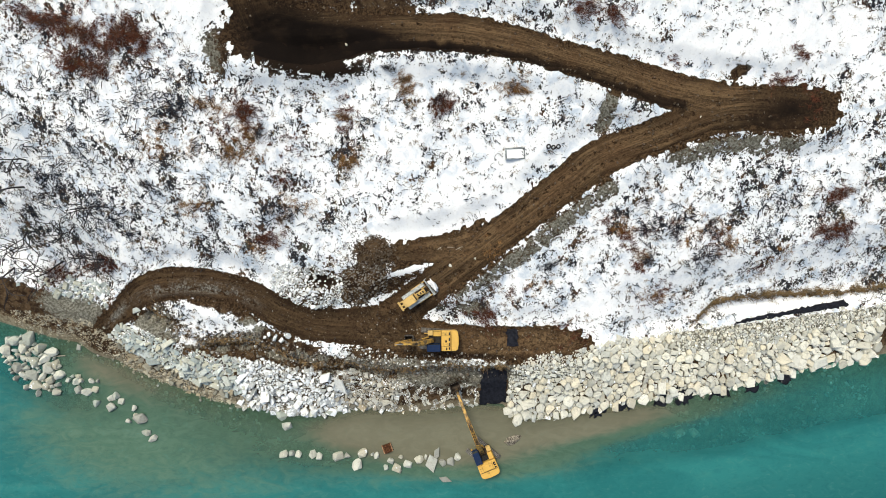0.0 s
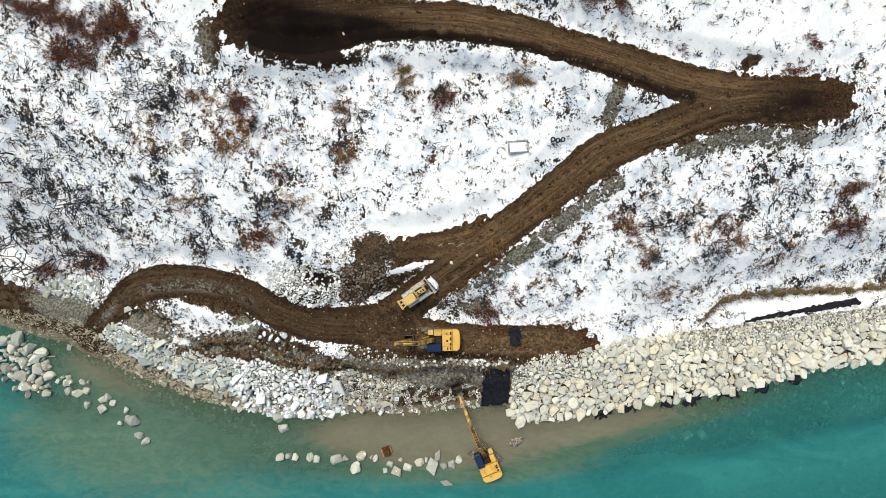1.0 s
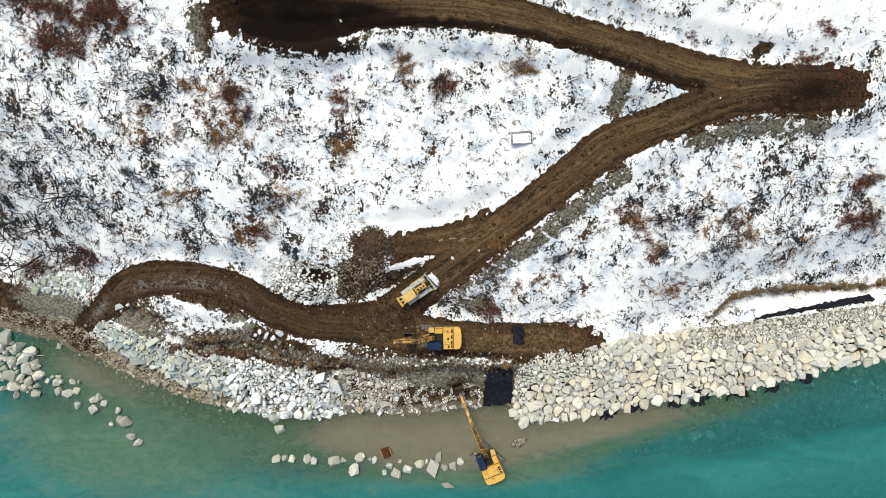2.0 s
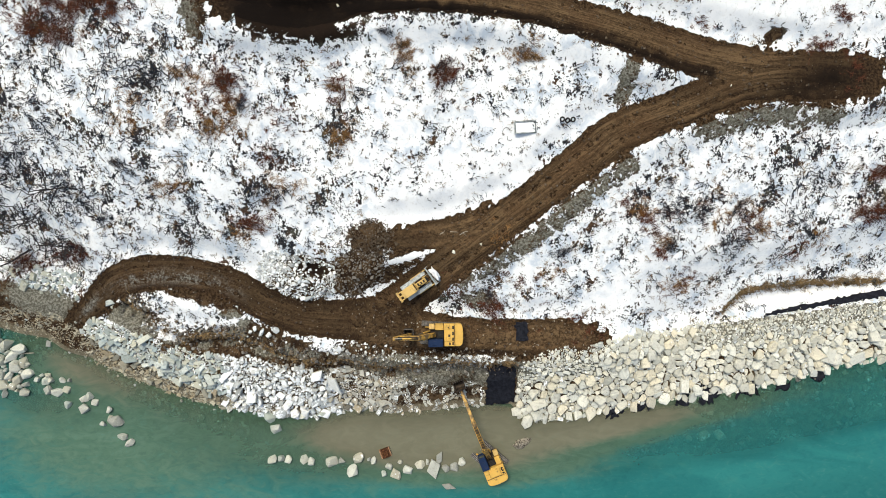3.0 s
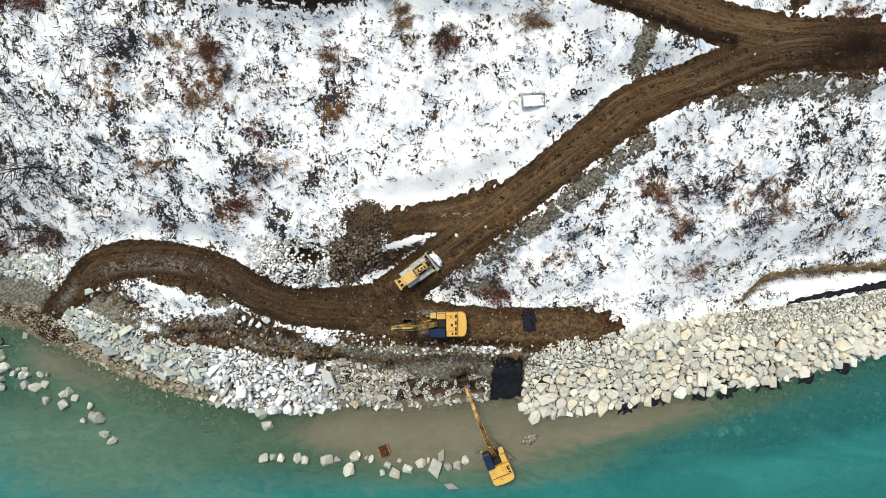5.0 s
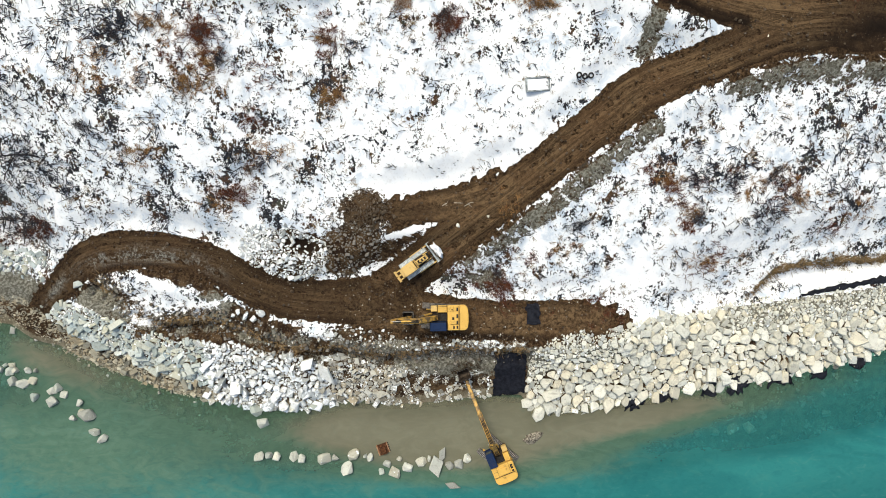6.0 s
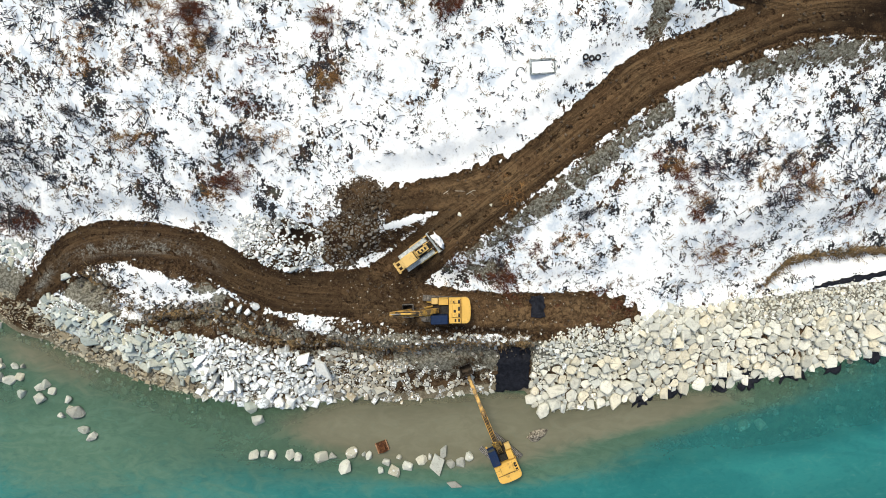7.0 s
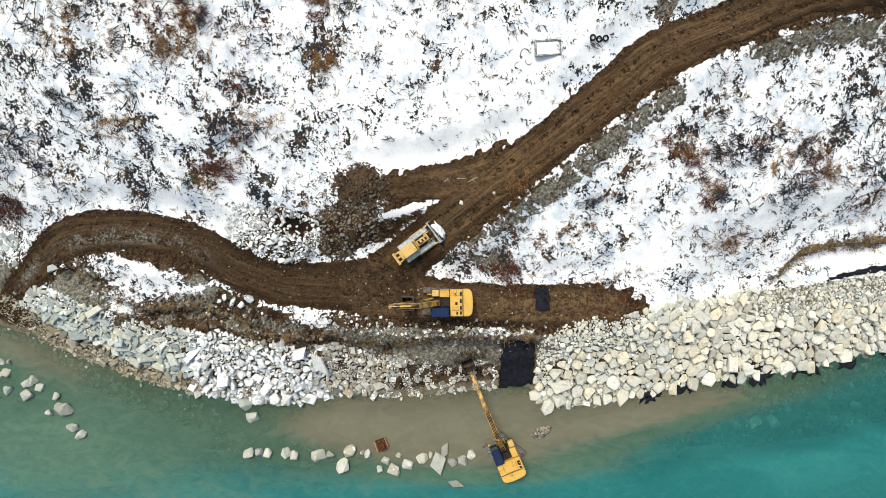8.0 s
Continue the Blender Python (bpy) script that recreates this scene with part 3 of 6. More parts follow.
def pale_field(x, y):
    """Stony tan and grey ground among the brown earth."""
    d, i = nearest(BERM, x, y)
    v = 0.95 * (1 - step(0.6, 2.8, d)) * np.clip(0.6 + 0.75 * wave(x, y, 4.5, 64), 0, 1) + 0.9 * hump(x, y, -2, -16.2, 6, 1.3) + 0.8 * hump(x, y, -43.0, -10.6, 3.4, 2.4, -25) + 0.9 * hump(x, y, -27.5, -10.6, 2.6, 1.6) + 0.55 * hump(x, y, 4, -8.2, 5, 2.4, -20) + 1.3 * hump(x, y, -53.5, -9.0, 8, 2.8, -12) + 0.7 * hump(x, y, -29.5, 25, 2.5, 3.5) + 1.1 * hump(x, y, 1, -18.5, 9, 2.6)
    for line in (resample(((2.5, -5.6), (8, -2.2), (13.5, 1.7), (18, 5.3), (22, 8.6))), resample(((21.0, 16.3), (21.4, 18.6), (22.4, 21))),
                 resample(((31, 12.8), (38, 14.4), (47, 14.6))), BENCH):
        d, i = nearest(line, x, y)
        v = np.maximum(v, 0.55 * (1 - step(0.8, 3.0, d)))
    v = np.maximum(v, np.where((x > 9.5) & (y < np.interp(x, *TOP_E) - 0.4) & (y > 0.45 * shore(x) + 0.55 * np.interp(x, *TOP_E)), 0.9, 0))
    return np.clip(v, 0, 1)


def turf_field(x, y):
    """Dry tan turf along the broken edges."""
    v = np.zeros_like(x)
    for line, wide in ((BERM, 0.7), (BENCH, 0.6)):
        d, i = nearest(line, x, y)
        v = np.maximum(v, 0.95 * (1 - step(wide * 0.3, wide * 1.5, d)) * np.clip(0.75 + 0.7 * wave(x, y, 6, 65), 0, 1))
    return v


LOW_SIDE = resample(((31, 19.0), (27, 19.9), (22.6, 21.1), (18.8, 22.3), (14.6, 23.2), (9.5, 24.6), (5.2, 25.3), (1, 25.6), (-5, 25.6)), 0.8)


def wet_shade_field(x, y):
    # Wet soil, plus painted shade in the stockpile hollow and beside the bulldozer
    d, i = nearest(LOW_SIDE, x, y)
    e, j = nearest(LINES["road_3"], x, y)
    return np.clip(0.42 * (1 - step(2.0, 3.2, e)) + 0.85 * (1 - step(0.4, 1.15, d + 0.25 * wave(x, y, 2.5, 63))) + 0.8 * hump(x, y, 4, -15.3, 6, 0.5, -2) + 0.45 * hump(x, y, 2.2, -19.4, 3, 1.4) + 2.6 * hump(x, y, -14.0, 25.2, 8.5, 3.0, 2) + 1.2 * hump(x, y, -17.2, -4.2, 2.4, 1.0, -18) + 0.8 * hump(x, y, -22, 29, 7, 4) + 0.4 * hump(x, y, -3.0, -8.2, 3.5, 1.8, 38) + 0.45 * hump(x, y, -4.5, -0.3, 4, 1.2) + 0.95 * hump(x, y, 46, 18.9, 6.0, 2.6) + 0.3 * hump(x, y, 38, 17.2, 7, 1.5), 0, 1)


gx, gy, quads = sheet(spread(-68, 68, 0.26, 1600), spread(-42, 36, 0.26, 1600))
ground = mesh_object("ground", np.stack([gx, gy, height(gx, gy)], 1), quads, GROUND, smooth=True)
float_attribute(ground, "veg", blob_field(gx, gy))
float_attribute(ground, "bare", bare_field(gx, gy))
float_attribute(ground, "pale", pale_field(gx, gy))
float_attribute(ground, "churn", churn_field(gx, gy))
float_attribute(ground, "turf", turf_field(gx, gy))
float_attribute(ground, "wet", wet_shade_field(gx, gy) * 0.95)
tagged(ground, "snow-dusted hillside with dead plants and bare soil above river", "ground", kind="structure")

wx, wy, quads = sheet(spread(-68, 68, 0.8, 1600), spread(-44, -8, 0.5, 160))
river = mesh_object("water", np.stack([wx, wy, 0 * wx], 1), quads, WATER, smooth=True)
float_attribute(river, "depth", -np.minimum(height(wx, wy), 0))
silt = np.clip(1.25 * hump(wx, wy, -5, -27.2, 15.5, 4.2) + 0.5 * hump(wx, wy, 7, -25.6, 5.5, 2.4) + 0.30 * hump(wx, wy, -42, -20.5, 15, 4.0, -24) + 0.29 * hump(wx, wy, -40, -28, 24, 9) + 0.22 * hump(wx, wy, -34, -37, 34, 8) + 0.5 * hump(wx, wy, 32, -24.2, 28, 4.0, 10)
               + 0.3 * hump(wx, wy, 2, -33, 16, 3) + 0.26 * hump(wx, wy, 17, -30.5, 15, 5.5, 4) + 0.4 * hump(wx, wy, 22, -26, 14, 2.2, 6) + 0.28 * hump(wx, wy, -58, -24, 20, 11) + 0.38 * hump(wx, wy, -54, -17.2, 9, 3.4, -25), 0, 1)
float_attribute(river, "silt", silt)
tagged(river, "turquoise glacial river water, muddy brown beside the bank", "river", kind="structure")


def make_road(name, lift, label):
    line = resample(ROADS[name], 0.3)
    tangent = np.gradient(line[:, :2], axis=0)
    tangent /= np.hypot(*tangent.T)[:, None]
    side = np.stack([-tangent[:, 1], tangent[:, 0]], 1)
    across = np.linspace(-1, 1, 25)
    along = np.arange(len(line)) * 0.3
    wide = line[:, 2:3] - 0.22 + 0.24 * wave(along, 0 * along, 4.4, 21)[:, None]
    ends = np.minimum(along, along[-1] - along)[:, None]
    wide = wide * (0.88 + 0.12 * step(0, 1.2, ends))
    off = across[None, :] * wide
    x, y = line[:, :1] + side[:, :1] * off, line[:, 1:2] + side[:, 1:] * off
    push = 0.9 * wave(off * 1.0, 0 * off + line[0, 0], 1.7, 23) * (1 - step(0.3, 2.4, ends))
    x, y = x + tangent[:, :1] * push, y + tangent[:, 1:] * push
    rut = -0.11 * (np.exp(-((np.abs(off) - 0.95) / 0.34) ** 2)) + 0.05 * np.exp(-(off / 0.3) ** 2)
    berm = 0.045 * np.exp(-((np.abs(across)[None, :] - 0.86) / 0.08) ** 2)
    rise = (1 - np.abs(across)[None, :] ** 6) * step(0, 2.4, ends + 0.5 * wave(off, 0 * off, 1.5, 24))
    z = height(x.ravel(), y.ravel()).reshape(x.shape) - 0.05
    z = z + rise * (0.05 + lift + rut + berm + 0.045 * wave(x, y, 1.3, 31) + 0.03 * wave(x, y, 0.6, 32))
    # where another road joins, the edge is driven flat
    lone = np.ones_like(x)
    for other, track in LINES.items():
        if other != name:
            d, k = nearest(track, x, y)
            lone = lone * step(-1.0, 0.3, d - track[k, 2])
    lower = step(0.25, 0.85, across[None, :] + 0.25 * wave(x, y, 3.0, 33)) * np.interp(x, (-10, 0, 30, 38, 48), (0.2, 0.75, 0.75, 0.6, 0.6)) * lone
    lower = lower * (0.5 * step(16, 30, x) if name == "road_1" else 0.0)
    w = len(across)
    i = (np.arange(len(line) - 1)[:, None] * w + np.arange(w - 1)).ravel()
    faces = np.stack([i, i + w, i + w + 1, i + 1], 1)[:, ::-1]
    ob = mesh_object(name, np.stack([x.ravel(), y.ravel(), z.ravel()], 1), faces, ROAD, smooth=True)
    uv = ob.data.uv_layers.new(name="UVMap")
    vert = np.empty(len(ob.data.loops), np.int32)
    ob.data.loops.foreach_get("vertex_index", vert)
    u = np.stack([off.ravel(), np.repeat(along, w)], 1)[vert]
    uv.data.foreach_set("uv", u.astype(np.float32).ravel())
    float_attribute(ob, "rim", (np.abs(across)[None, :] * (0.35 + 0.65 * lone)).ravel())
    float_attribute(ob, "wet", np.clip(wet_shade_field(x.ravel(), y.ravel()) + lower.ravel(), 0, 1))
    middle = 1.2 * np.exp(-((off + 0.5) / 0.75) ** 2) * step(-25, -31, x) * step(-46, -41, x) * step(0, 3, ends) + 1.3 * hump(x, y, -48.5, -8.7, 3.4, 1.4, 42) * np.exp(-(off / 0.6) ** 2)
    lively = {"road_4": 0.75, "road_5": 0.5, "road_2": 0.0}.get(name, 0.1) + 0.6 * step(-19, -10, x) * (1 - step(-9, -4, y)) * (name in ("road_3", "road_1")) + 0.5 * step(40, 46, x)
    float_attribute(ob, "churned", np.clip(lively + 0.15 * wave(x, y, 3, 66), 0, 1).ravel())
    float_attribute(ob, "grey", np.clip(middle, 0, 1).ravel())
    return tagged(ob, label, "dirt road", kind="structure")


make_road("road_1", 0.09, "rutted dark brown dirt road climbing the snowy slope")
make_road("road_2", 0.13, "upper dark wet dirt road along the snowy slope")
make_road("road_3", 0.11, "curving muddy track with grey gravel centre strip")
make_road("road_4", 0.14, "muddy working bench above the riprap bank")
make_road("road_5", 0.17, "short brown dirt spur ending at a spoil heap")
make_road("road_6", 0.17, "dark wet dirt road leading up the hillside")


# ---- building helpers ----
def part(name, bm, material, parent, label=""):
    me = bpy.data.meshes.new(name)
    bm.to_mesh(me)
    bm.free()
    me.materials.append(material)
    ob = new(name, me)
    ob.parent = parent
    return tagged(ob, label)


def thing(name, m, label, category, group=""):
    ob = new(name)
    ob.empty_display_size = 0.3
    ob.matrix_world = m
    return tagged(ob, label, category, group)


def box(bm, x0, x1, y0, y1, z0, z1, bevel=0.04):
    made = bmesh.ops.create_cube(bm, size=1, matrix=Matrix.LocRotScale(((x0 + x1) / 2, (y0 + y1) / 2, (z0 + z1) / 2), None, (x1 - x0, y1 - y0, z1 - z0)))
    if bevel:
        edges = {e for v in made["verts"] for e in v.link_edges}
        bmesh.ops.bevel(bm, geom=list(edges), offset=bevel, segments=1, affect="EDGES")
    return bm


def boxes(*sizes, bevel=0.04):
    bm = bmesh.new()
    for s in sizes:
        box(bm, *s, bevel=bevel)
    return bm


def rod(bm, a, b, r0, r1=None, sides=10):
    a, b = Vector(a), Vector(b)
    m = Matrix.Translation((a + b) / 2) @ (b - a).to_track_quat("Z", "Y").to_matrix().to_4x4()
    bmesh.ops.create_cone(bm, cap_ends=True, segments=sides, radius1=r0, radius2=r0 if r1 is None else r1, depth=(b - a).length, matrix=m)
    return bm


def rods(*rows, sides=10):
    bm = bmesh.new()
    for a, b, r in rows:
        rod(bm, a, b, r, sides=sides)
    return bm


def plate(profile, y0, y1, bevel=0.03, bm=None):
    """A side profile of (x, z) corners, drawn out from y0 to y1."""
    bm = bm or bmesh.new()
    one = [bm.verts.new((x, y0, z)) for x, z in profile]
    two = [bm.verts.new((x, y1, z)) for x, z in profile]
    n = len(profile)
    fresh = [bm.faces.new(one), bm.faces.new(two[::-1])]
    fresh += [bm.faces.new((one[i], two[i], two[(i + 1) % n], one[(i + 1) % n])) for i in range(n)]
    bmesh.ops.recalc_face_normals(bm, faces=fresh)
    if bevel:
        bmesh.ops.bevel(bm, geom=list({e for f in fresh for e in f.edges}), offset=bevel, segments=1, affect="EDGES")
    return bm


def oval(half, radius, steps=7):
    """The outline of a track seen from the side, round two wheels."""
    out = [(half + radius * math.sin(a), radius - radius * math.cos(a)) for a in np.linspace(0, math.pi, steps)]
    return out + [(-x, 2 * radius - z) for x, z in out]


# ---- machines ----
def crawler(parent, side, half, radius, width, offset, belt, frame_paint, turn=0.0):
    """One track: belt with grouser bars, side frame, idler and sprocket."""
    y0, y1 = side * offset - width / 2, side * offset + width / 2
    track = part("track", plate(oval(half, radius), y0, y1, 0.02), belt, parent)
    track.matrix_basis = pose(0, 0, 0, 0, 0, turn)
    line = np.array(oval(half, radius, 11) + [oval(half, radius, 11)[0]])
    far = np.concatenate([[0], np.cumsum(np.hypot(*np.diff(line, axis=0).T))])
    bars = bmesh.new()
    for d in np.arange(0, far[-1] - 0.1, 0.19):
        p = np.array([np.interp(d, far, line[:, k]) for k in (0, 1)])
        q = np.array([np.interp(d + 0.05, far, line[:, k]) for k in (0, 1)])
        u = (q - p) / max(np.hypot(*(q - p)), 1e-6)
        nrm = np.array([u[1], -u[0]])
        c = [p - nrm * 0.01, p + u * 0.13 - nrm * 0.01, p + u * 0.13 + nrm * 0.025, p + u * 0.05 + nrm * 0.06, p + nrm * 0.025]
        plate([tuple(v) for v in c], y0 - 0.03, y1 + 0.03, 0, bars)
    part("track_shoes", bars, STEEL if belt is TRACK_DARK else belt, track)
    yf = side * (offset - width / 2 - 0.02)
    part("track_frame", boxes((-half, half, min(yf, yf - side * 0.22), max(yf, yf - side * 0.22), radius * 0.5, radius * 1.5)), frame_paint, parent).matrix_basis = pose(0, 0, 0, 0, 0, turn)
    for x in (-half, half):
        part("wheel", rods(((x, y0 - 0.015, radius), (x, y1 + 0.015, radius), radius * 0.72), sides=16), STEEL, track)
    return track


def excavator(m, track_turn, house_turn, boom, stick, bucket_turn, belt, label, hood_vents):
    """boom: (x, z) of the elbow and the tip; stick: (x, z) of its lower end; all ahead of the swing centre."""
    top = thing("excavator", m, label, "excavator", "excavators on the riverbank")
    base = part("chassis", boxes((-0.9, 0.9, -1.0, 1.0, 0.42, 0.9), (-0.6, 0.6, -0.6, 0.6, 0.9, 1.05)), DARKSTEEL, top)
    base.matrix_basis = pose(0, 0, 0, 0, 0, track_turn)
    for side in (-1, 1):
        crawler(top, side, 1.85, 0.44, 0.6, 1.18, belt, YELLOW, track_turn)
    h = pose(0, 0, 0, 0, 0, house_turn)

    def piece(name, bm, material, label="", parent=None):
        o = part(name, bm, material, parent or top, label)
        if parent is None:
            o.matrix_basis = h
        return o

    piece("swing_ring", rods(((0, 0, 1.0), (0, 0, 1.14), 0.72), sides=20), BLACK)
    piece("deck", boxes((-2.2, 1.25, -1.42, 1.42, 1.12, 1.36)), DARKSTEEL)
    # rear: rounded counterweight and engine cover with its grilles
    weight = bmesh.new()
    outline = [(-2.1, -1.45), (-2.75, -1.45), (-3.05, -1.2), (-3.16, -0.5), (-3.16, 0.5), (-3.05, 1.2), (-2.75, 1.45), (-2.1, 1.45)]
    lo = [weight.verts.new((x, y, 1.15)) for x, y in outline]
    hi = [weight.verts.new((x, y, 2.28)) for x, y in outline]
    weight.faces.new(lo[::-1]), weight.faces.new(hi)
    for i in range(len(lo)):
        weight.faces.new((lo[i], lo[(i + 1) % 8], hi[(i + 1) % 8], hi[i]))
    bmesh.ops.recalc_face_normals(weight, faces=weight.faces)
    bmesh.ops.bevel(weight, geom=list(weight.edges), offset=0.07, segments=2, affect="EDGES")
    piece("counterweight", weight, YELLOW)
    cover = piece("engine_cover", boxes((-2.12, -0.72, -1.44, 1.44, 1.34, 2.34), (-2.0, -1.1, -0.75, 0.75, 2.3, 2.46), bevel=0.06), YELLOW)
    for x, y, w, d in hood_vents:
        part("vent", boxes((x, x + w, y, y + d, 2.33, 2.475 if abs(y) < 0.75 else 2.36), bevel=0.01), BLACK, cover)
    part("panel_seam", boxes((-1.42, -1.40, -1.43, 1.43, 2.335, 2.346), (-2.1, -0.74, -0.80, -0.78, 2.335, 2.346), (-2.1, -0.74, 0.78, 0.80, 2.335, 2.346), bevel=0), BLACK, cover)
    part("engine_rail", rods(((-2.05, -1.3, 2.5), (-2.05, 1.3, 2.5), 0.025), ((-2.05, -1.3, 2.3), (-2.05, -1.3, 2.5), 0.025), ((-2.05, 1.3, 2.3), (-2.05, 1.3, 2.5), 0.025), sides=6), BLACK, cover)
    part("exhaust", rods(((-1.25, -1.0, 2.3), (-1.25, -1.0, 2.72), 0.075)), BLACK, cover)
    # the machine's right: tank, tool box, steps and handrail
    piece("fuel_tank", boxes((-0.66, 0.42, -1.42, -0.62, 1.36, 2.1), bevel=0.05), YELLOW)
    piece("tool_box", boxes((0.5, 1.22, -1.40, -0.72, 1.36, 1.95), bevel=0.05), YELLOW_PALE)
    piece("handrail", rods(((0.5, -1.36, 2.5), (-0.6, -1.36, 2.6), 0.025), ((0.5, -1.36, 1.9), (0.5, -1.36, 2.5), 0.025), ((-0.6, -1.36, 2.0), (-0.6, -1.36, 2.6), 0.025), sides=6), BLACK)
    piece("pump_deck", boxes((-0.7, 0.1, -0.55, 0.42, 1.36, 1.75)), BLACK)
    # cab on the machine's left
    cab = piece("cab", boxes((-0.55, 1.35, 0.46, 1.42, 1.36, 1.95), (-0.55, -0.45, 0.48, 1.40, 1.95, 2.85), (1.2, 1.28, 0.48, 0.56, 1.95, 2.8), (1.2, 1.28, 1.32, 1.40, 1.95, 2.8),
                             (0.25, 0.35, 1.33, 1.40, 1.95, 2.8), (0.25, 0.35, 0.47, 0.54, 1.95, 2.8), bevel=0.02), NAVY)
    part("roof", boxes((-0.58, 1.30, 0.44, 1.44, 2.80, 2.96), bevel=0.07), NAVY, cab, "dark blue cab roof")
    part("roof_hatch", boxes((0.1, 0.8, 0.68, 1.2, 2.955, 3.0), bevel=0.02), NAVY, cab)
    part("windscreen", boxes((1.27, 1.29, 0.56, 1.32, 1.95, 2.8), bevel=0), GLASS, cab)
    part("side_window", boxes((-0.45, 1.2, 1.385, 1.40, 1.97, 2.8), bevel=0), GLASS, cab)
    part("side_window", boxes((-0.45, 1.2, 0.47, 0.485, 1.97, 2.8), bevel=0), GLASS, cab)
    # boom, stick and bucket
    foot, (elbow, tip), end = (0.55, 1.75), boom, stick

    def beam(name, spine, thick, width, parent=None):
        up, dn = [], []
        for i, (x, z) in enumerate(spine):
            a, b = spine[max(i - 1, 0)], spine[min(i + 1, len(spine) - 1)]
            dx, dz = b[0] - a[0], b[1] - a[1]
            q = math.hypot(dx, dz)
            up.append((x - dz / q * thick[i] / 2, z + dx / q * thick[i] / 2))
            dn.append((x + dz / q * thick[i] / 2, z - dx / q * thick[i] / 2))
        return piece(name, plate(up + dn[::-1], -width / 2, width / 2, 0.04), YELLOW_DIRTY)

    def along(a, b, f):
        return (a[0] + (b[0] - a[0]) * f, a[1] + (b[1] - a[1]) * f)

    arm = beam("boom", [foot, along(foot, elbow, 0.5), elbow, along(elbow, tip, 0.6), tip], [0.45, 0.72, 0.86, 0.62, 0.34], 0.56)
    q = math.hypot(end[0] - tip[0], end[1] - tip[1])
    back = (tip[0] - (end[0] - tip[0]) / q * 0.75, tip[1] - (end[1] - tip[1]) / q * 0.75)
    dipper = beam("stick", [back, tip, along(tip, end, 0.5), end], [0.28, 0.62, 0.46, 0.26], 0.42)
    for y in (-0.45, 0.45):
        a, b = (1.15, 1.5), along(foot, elbow, 0.92)
        mid = along(a, b, 0.62)
        cyl = piece("boom_cylinder", rods(((a[0], y, a[1]), (mid[0], y, mid[1]), 0.10)), YELLOW)
        part("cylinder_rod", rods(((mid[0], y, mid[1]), (b[0], y, b[1]), 0.055)), CHROME, cyl)
    a, b = (along(foot, elbow, 0.85)[0], along(foot, elbow, 0.85)[1] + 0.62), back
    mid = along(a, b, 0.66)
    cyl = piece("stick_cylinder", rods(((a[0], 0, a[1]), (mid[0], 0, mid[1]), 0.11)), YELLOW)
    part("cylinder_rod", rods(((mid[0], 0, mid[1]), (b[0], 0, b[1]), 0.06)), CHROME, cyl)
    for y in (-0.14, 0.0, 0.14):
        piece("hose", rods(((foot[0], y, foot[1] + 0.4), (elbow[0], y, elbow[1] + 0.47), 0.05), ((elbow[0], y, elbow[1] + 0.47), (tip[0], y, tip[1] + 0.25), 0.05), sides=6), BLACK)
    # bucket: curved shell, open on one side, with cheeks and teeth
    bm = bmesh.new()
    arc = [(0.62 * math.cos(a) * 1.05, 0.62 * math.sin(a)) for a in np.linspace(radians(35), radians(250), 9)]
    arc = [(0.75, 0.62)] + arc[1:] + [(0.62, -0.58)]
    inner = [(x * 0.9 + 0.03, z * 0.9) for x, z in arc]
    plate(arc + inner[::-1], -0.72, 0.72, 0, bm)
    for y in (-0.72, 0.66):
        plate(arc, y, y + 0.06, 0, bm)
    shell = part("bucket", bm, DARKSTEEL, top, "dark muddy steel digging bucket")
    shell.matrix_basis = h @ pose(end[0], 0, end[1]) @ pose(0, 0, 0, 0, bucket_turn, 0) @ pose(0.1, 0, -0.55)
    lip = [(0.70, 0.58), (0.80, 0.64), (0.76, 0.70), (0.66, 0.64)]
    part("rim", plate(lip, -0.74, 0.74, 0.01), STEEL if belt is TRACK_MUD else DARKSTEEL, shell, "worn steel rim")
    for y in (-0.74, 0.68):
        part("rim", plate([(0.70, 0.60), (0.78, 0.60), (0.68, -0.58), (0.60, -0.58)], y, y + 0.07, 0.01), STEEL if belt is TRACK_MUD else DARKSTEEL, shell)
    for y in np.linspace(-0.62, 0.62, 5):
        part("tooth", plate([(0.58, -0.62), (0.92, -0.60), (0.58, -0.50)], y - 0.06, y + 0.06, 0.01), STEEL, shell)
    part("bucket_ears", boxes((-0.1, 0.35, -0.28, -0.2, 0.4, 0.95), (-0.1, 0.35, 0.2, 0.28, 0.4, 0.95), bevel=0.02), DARKSTEEL, shell)
    return top


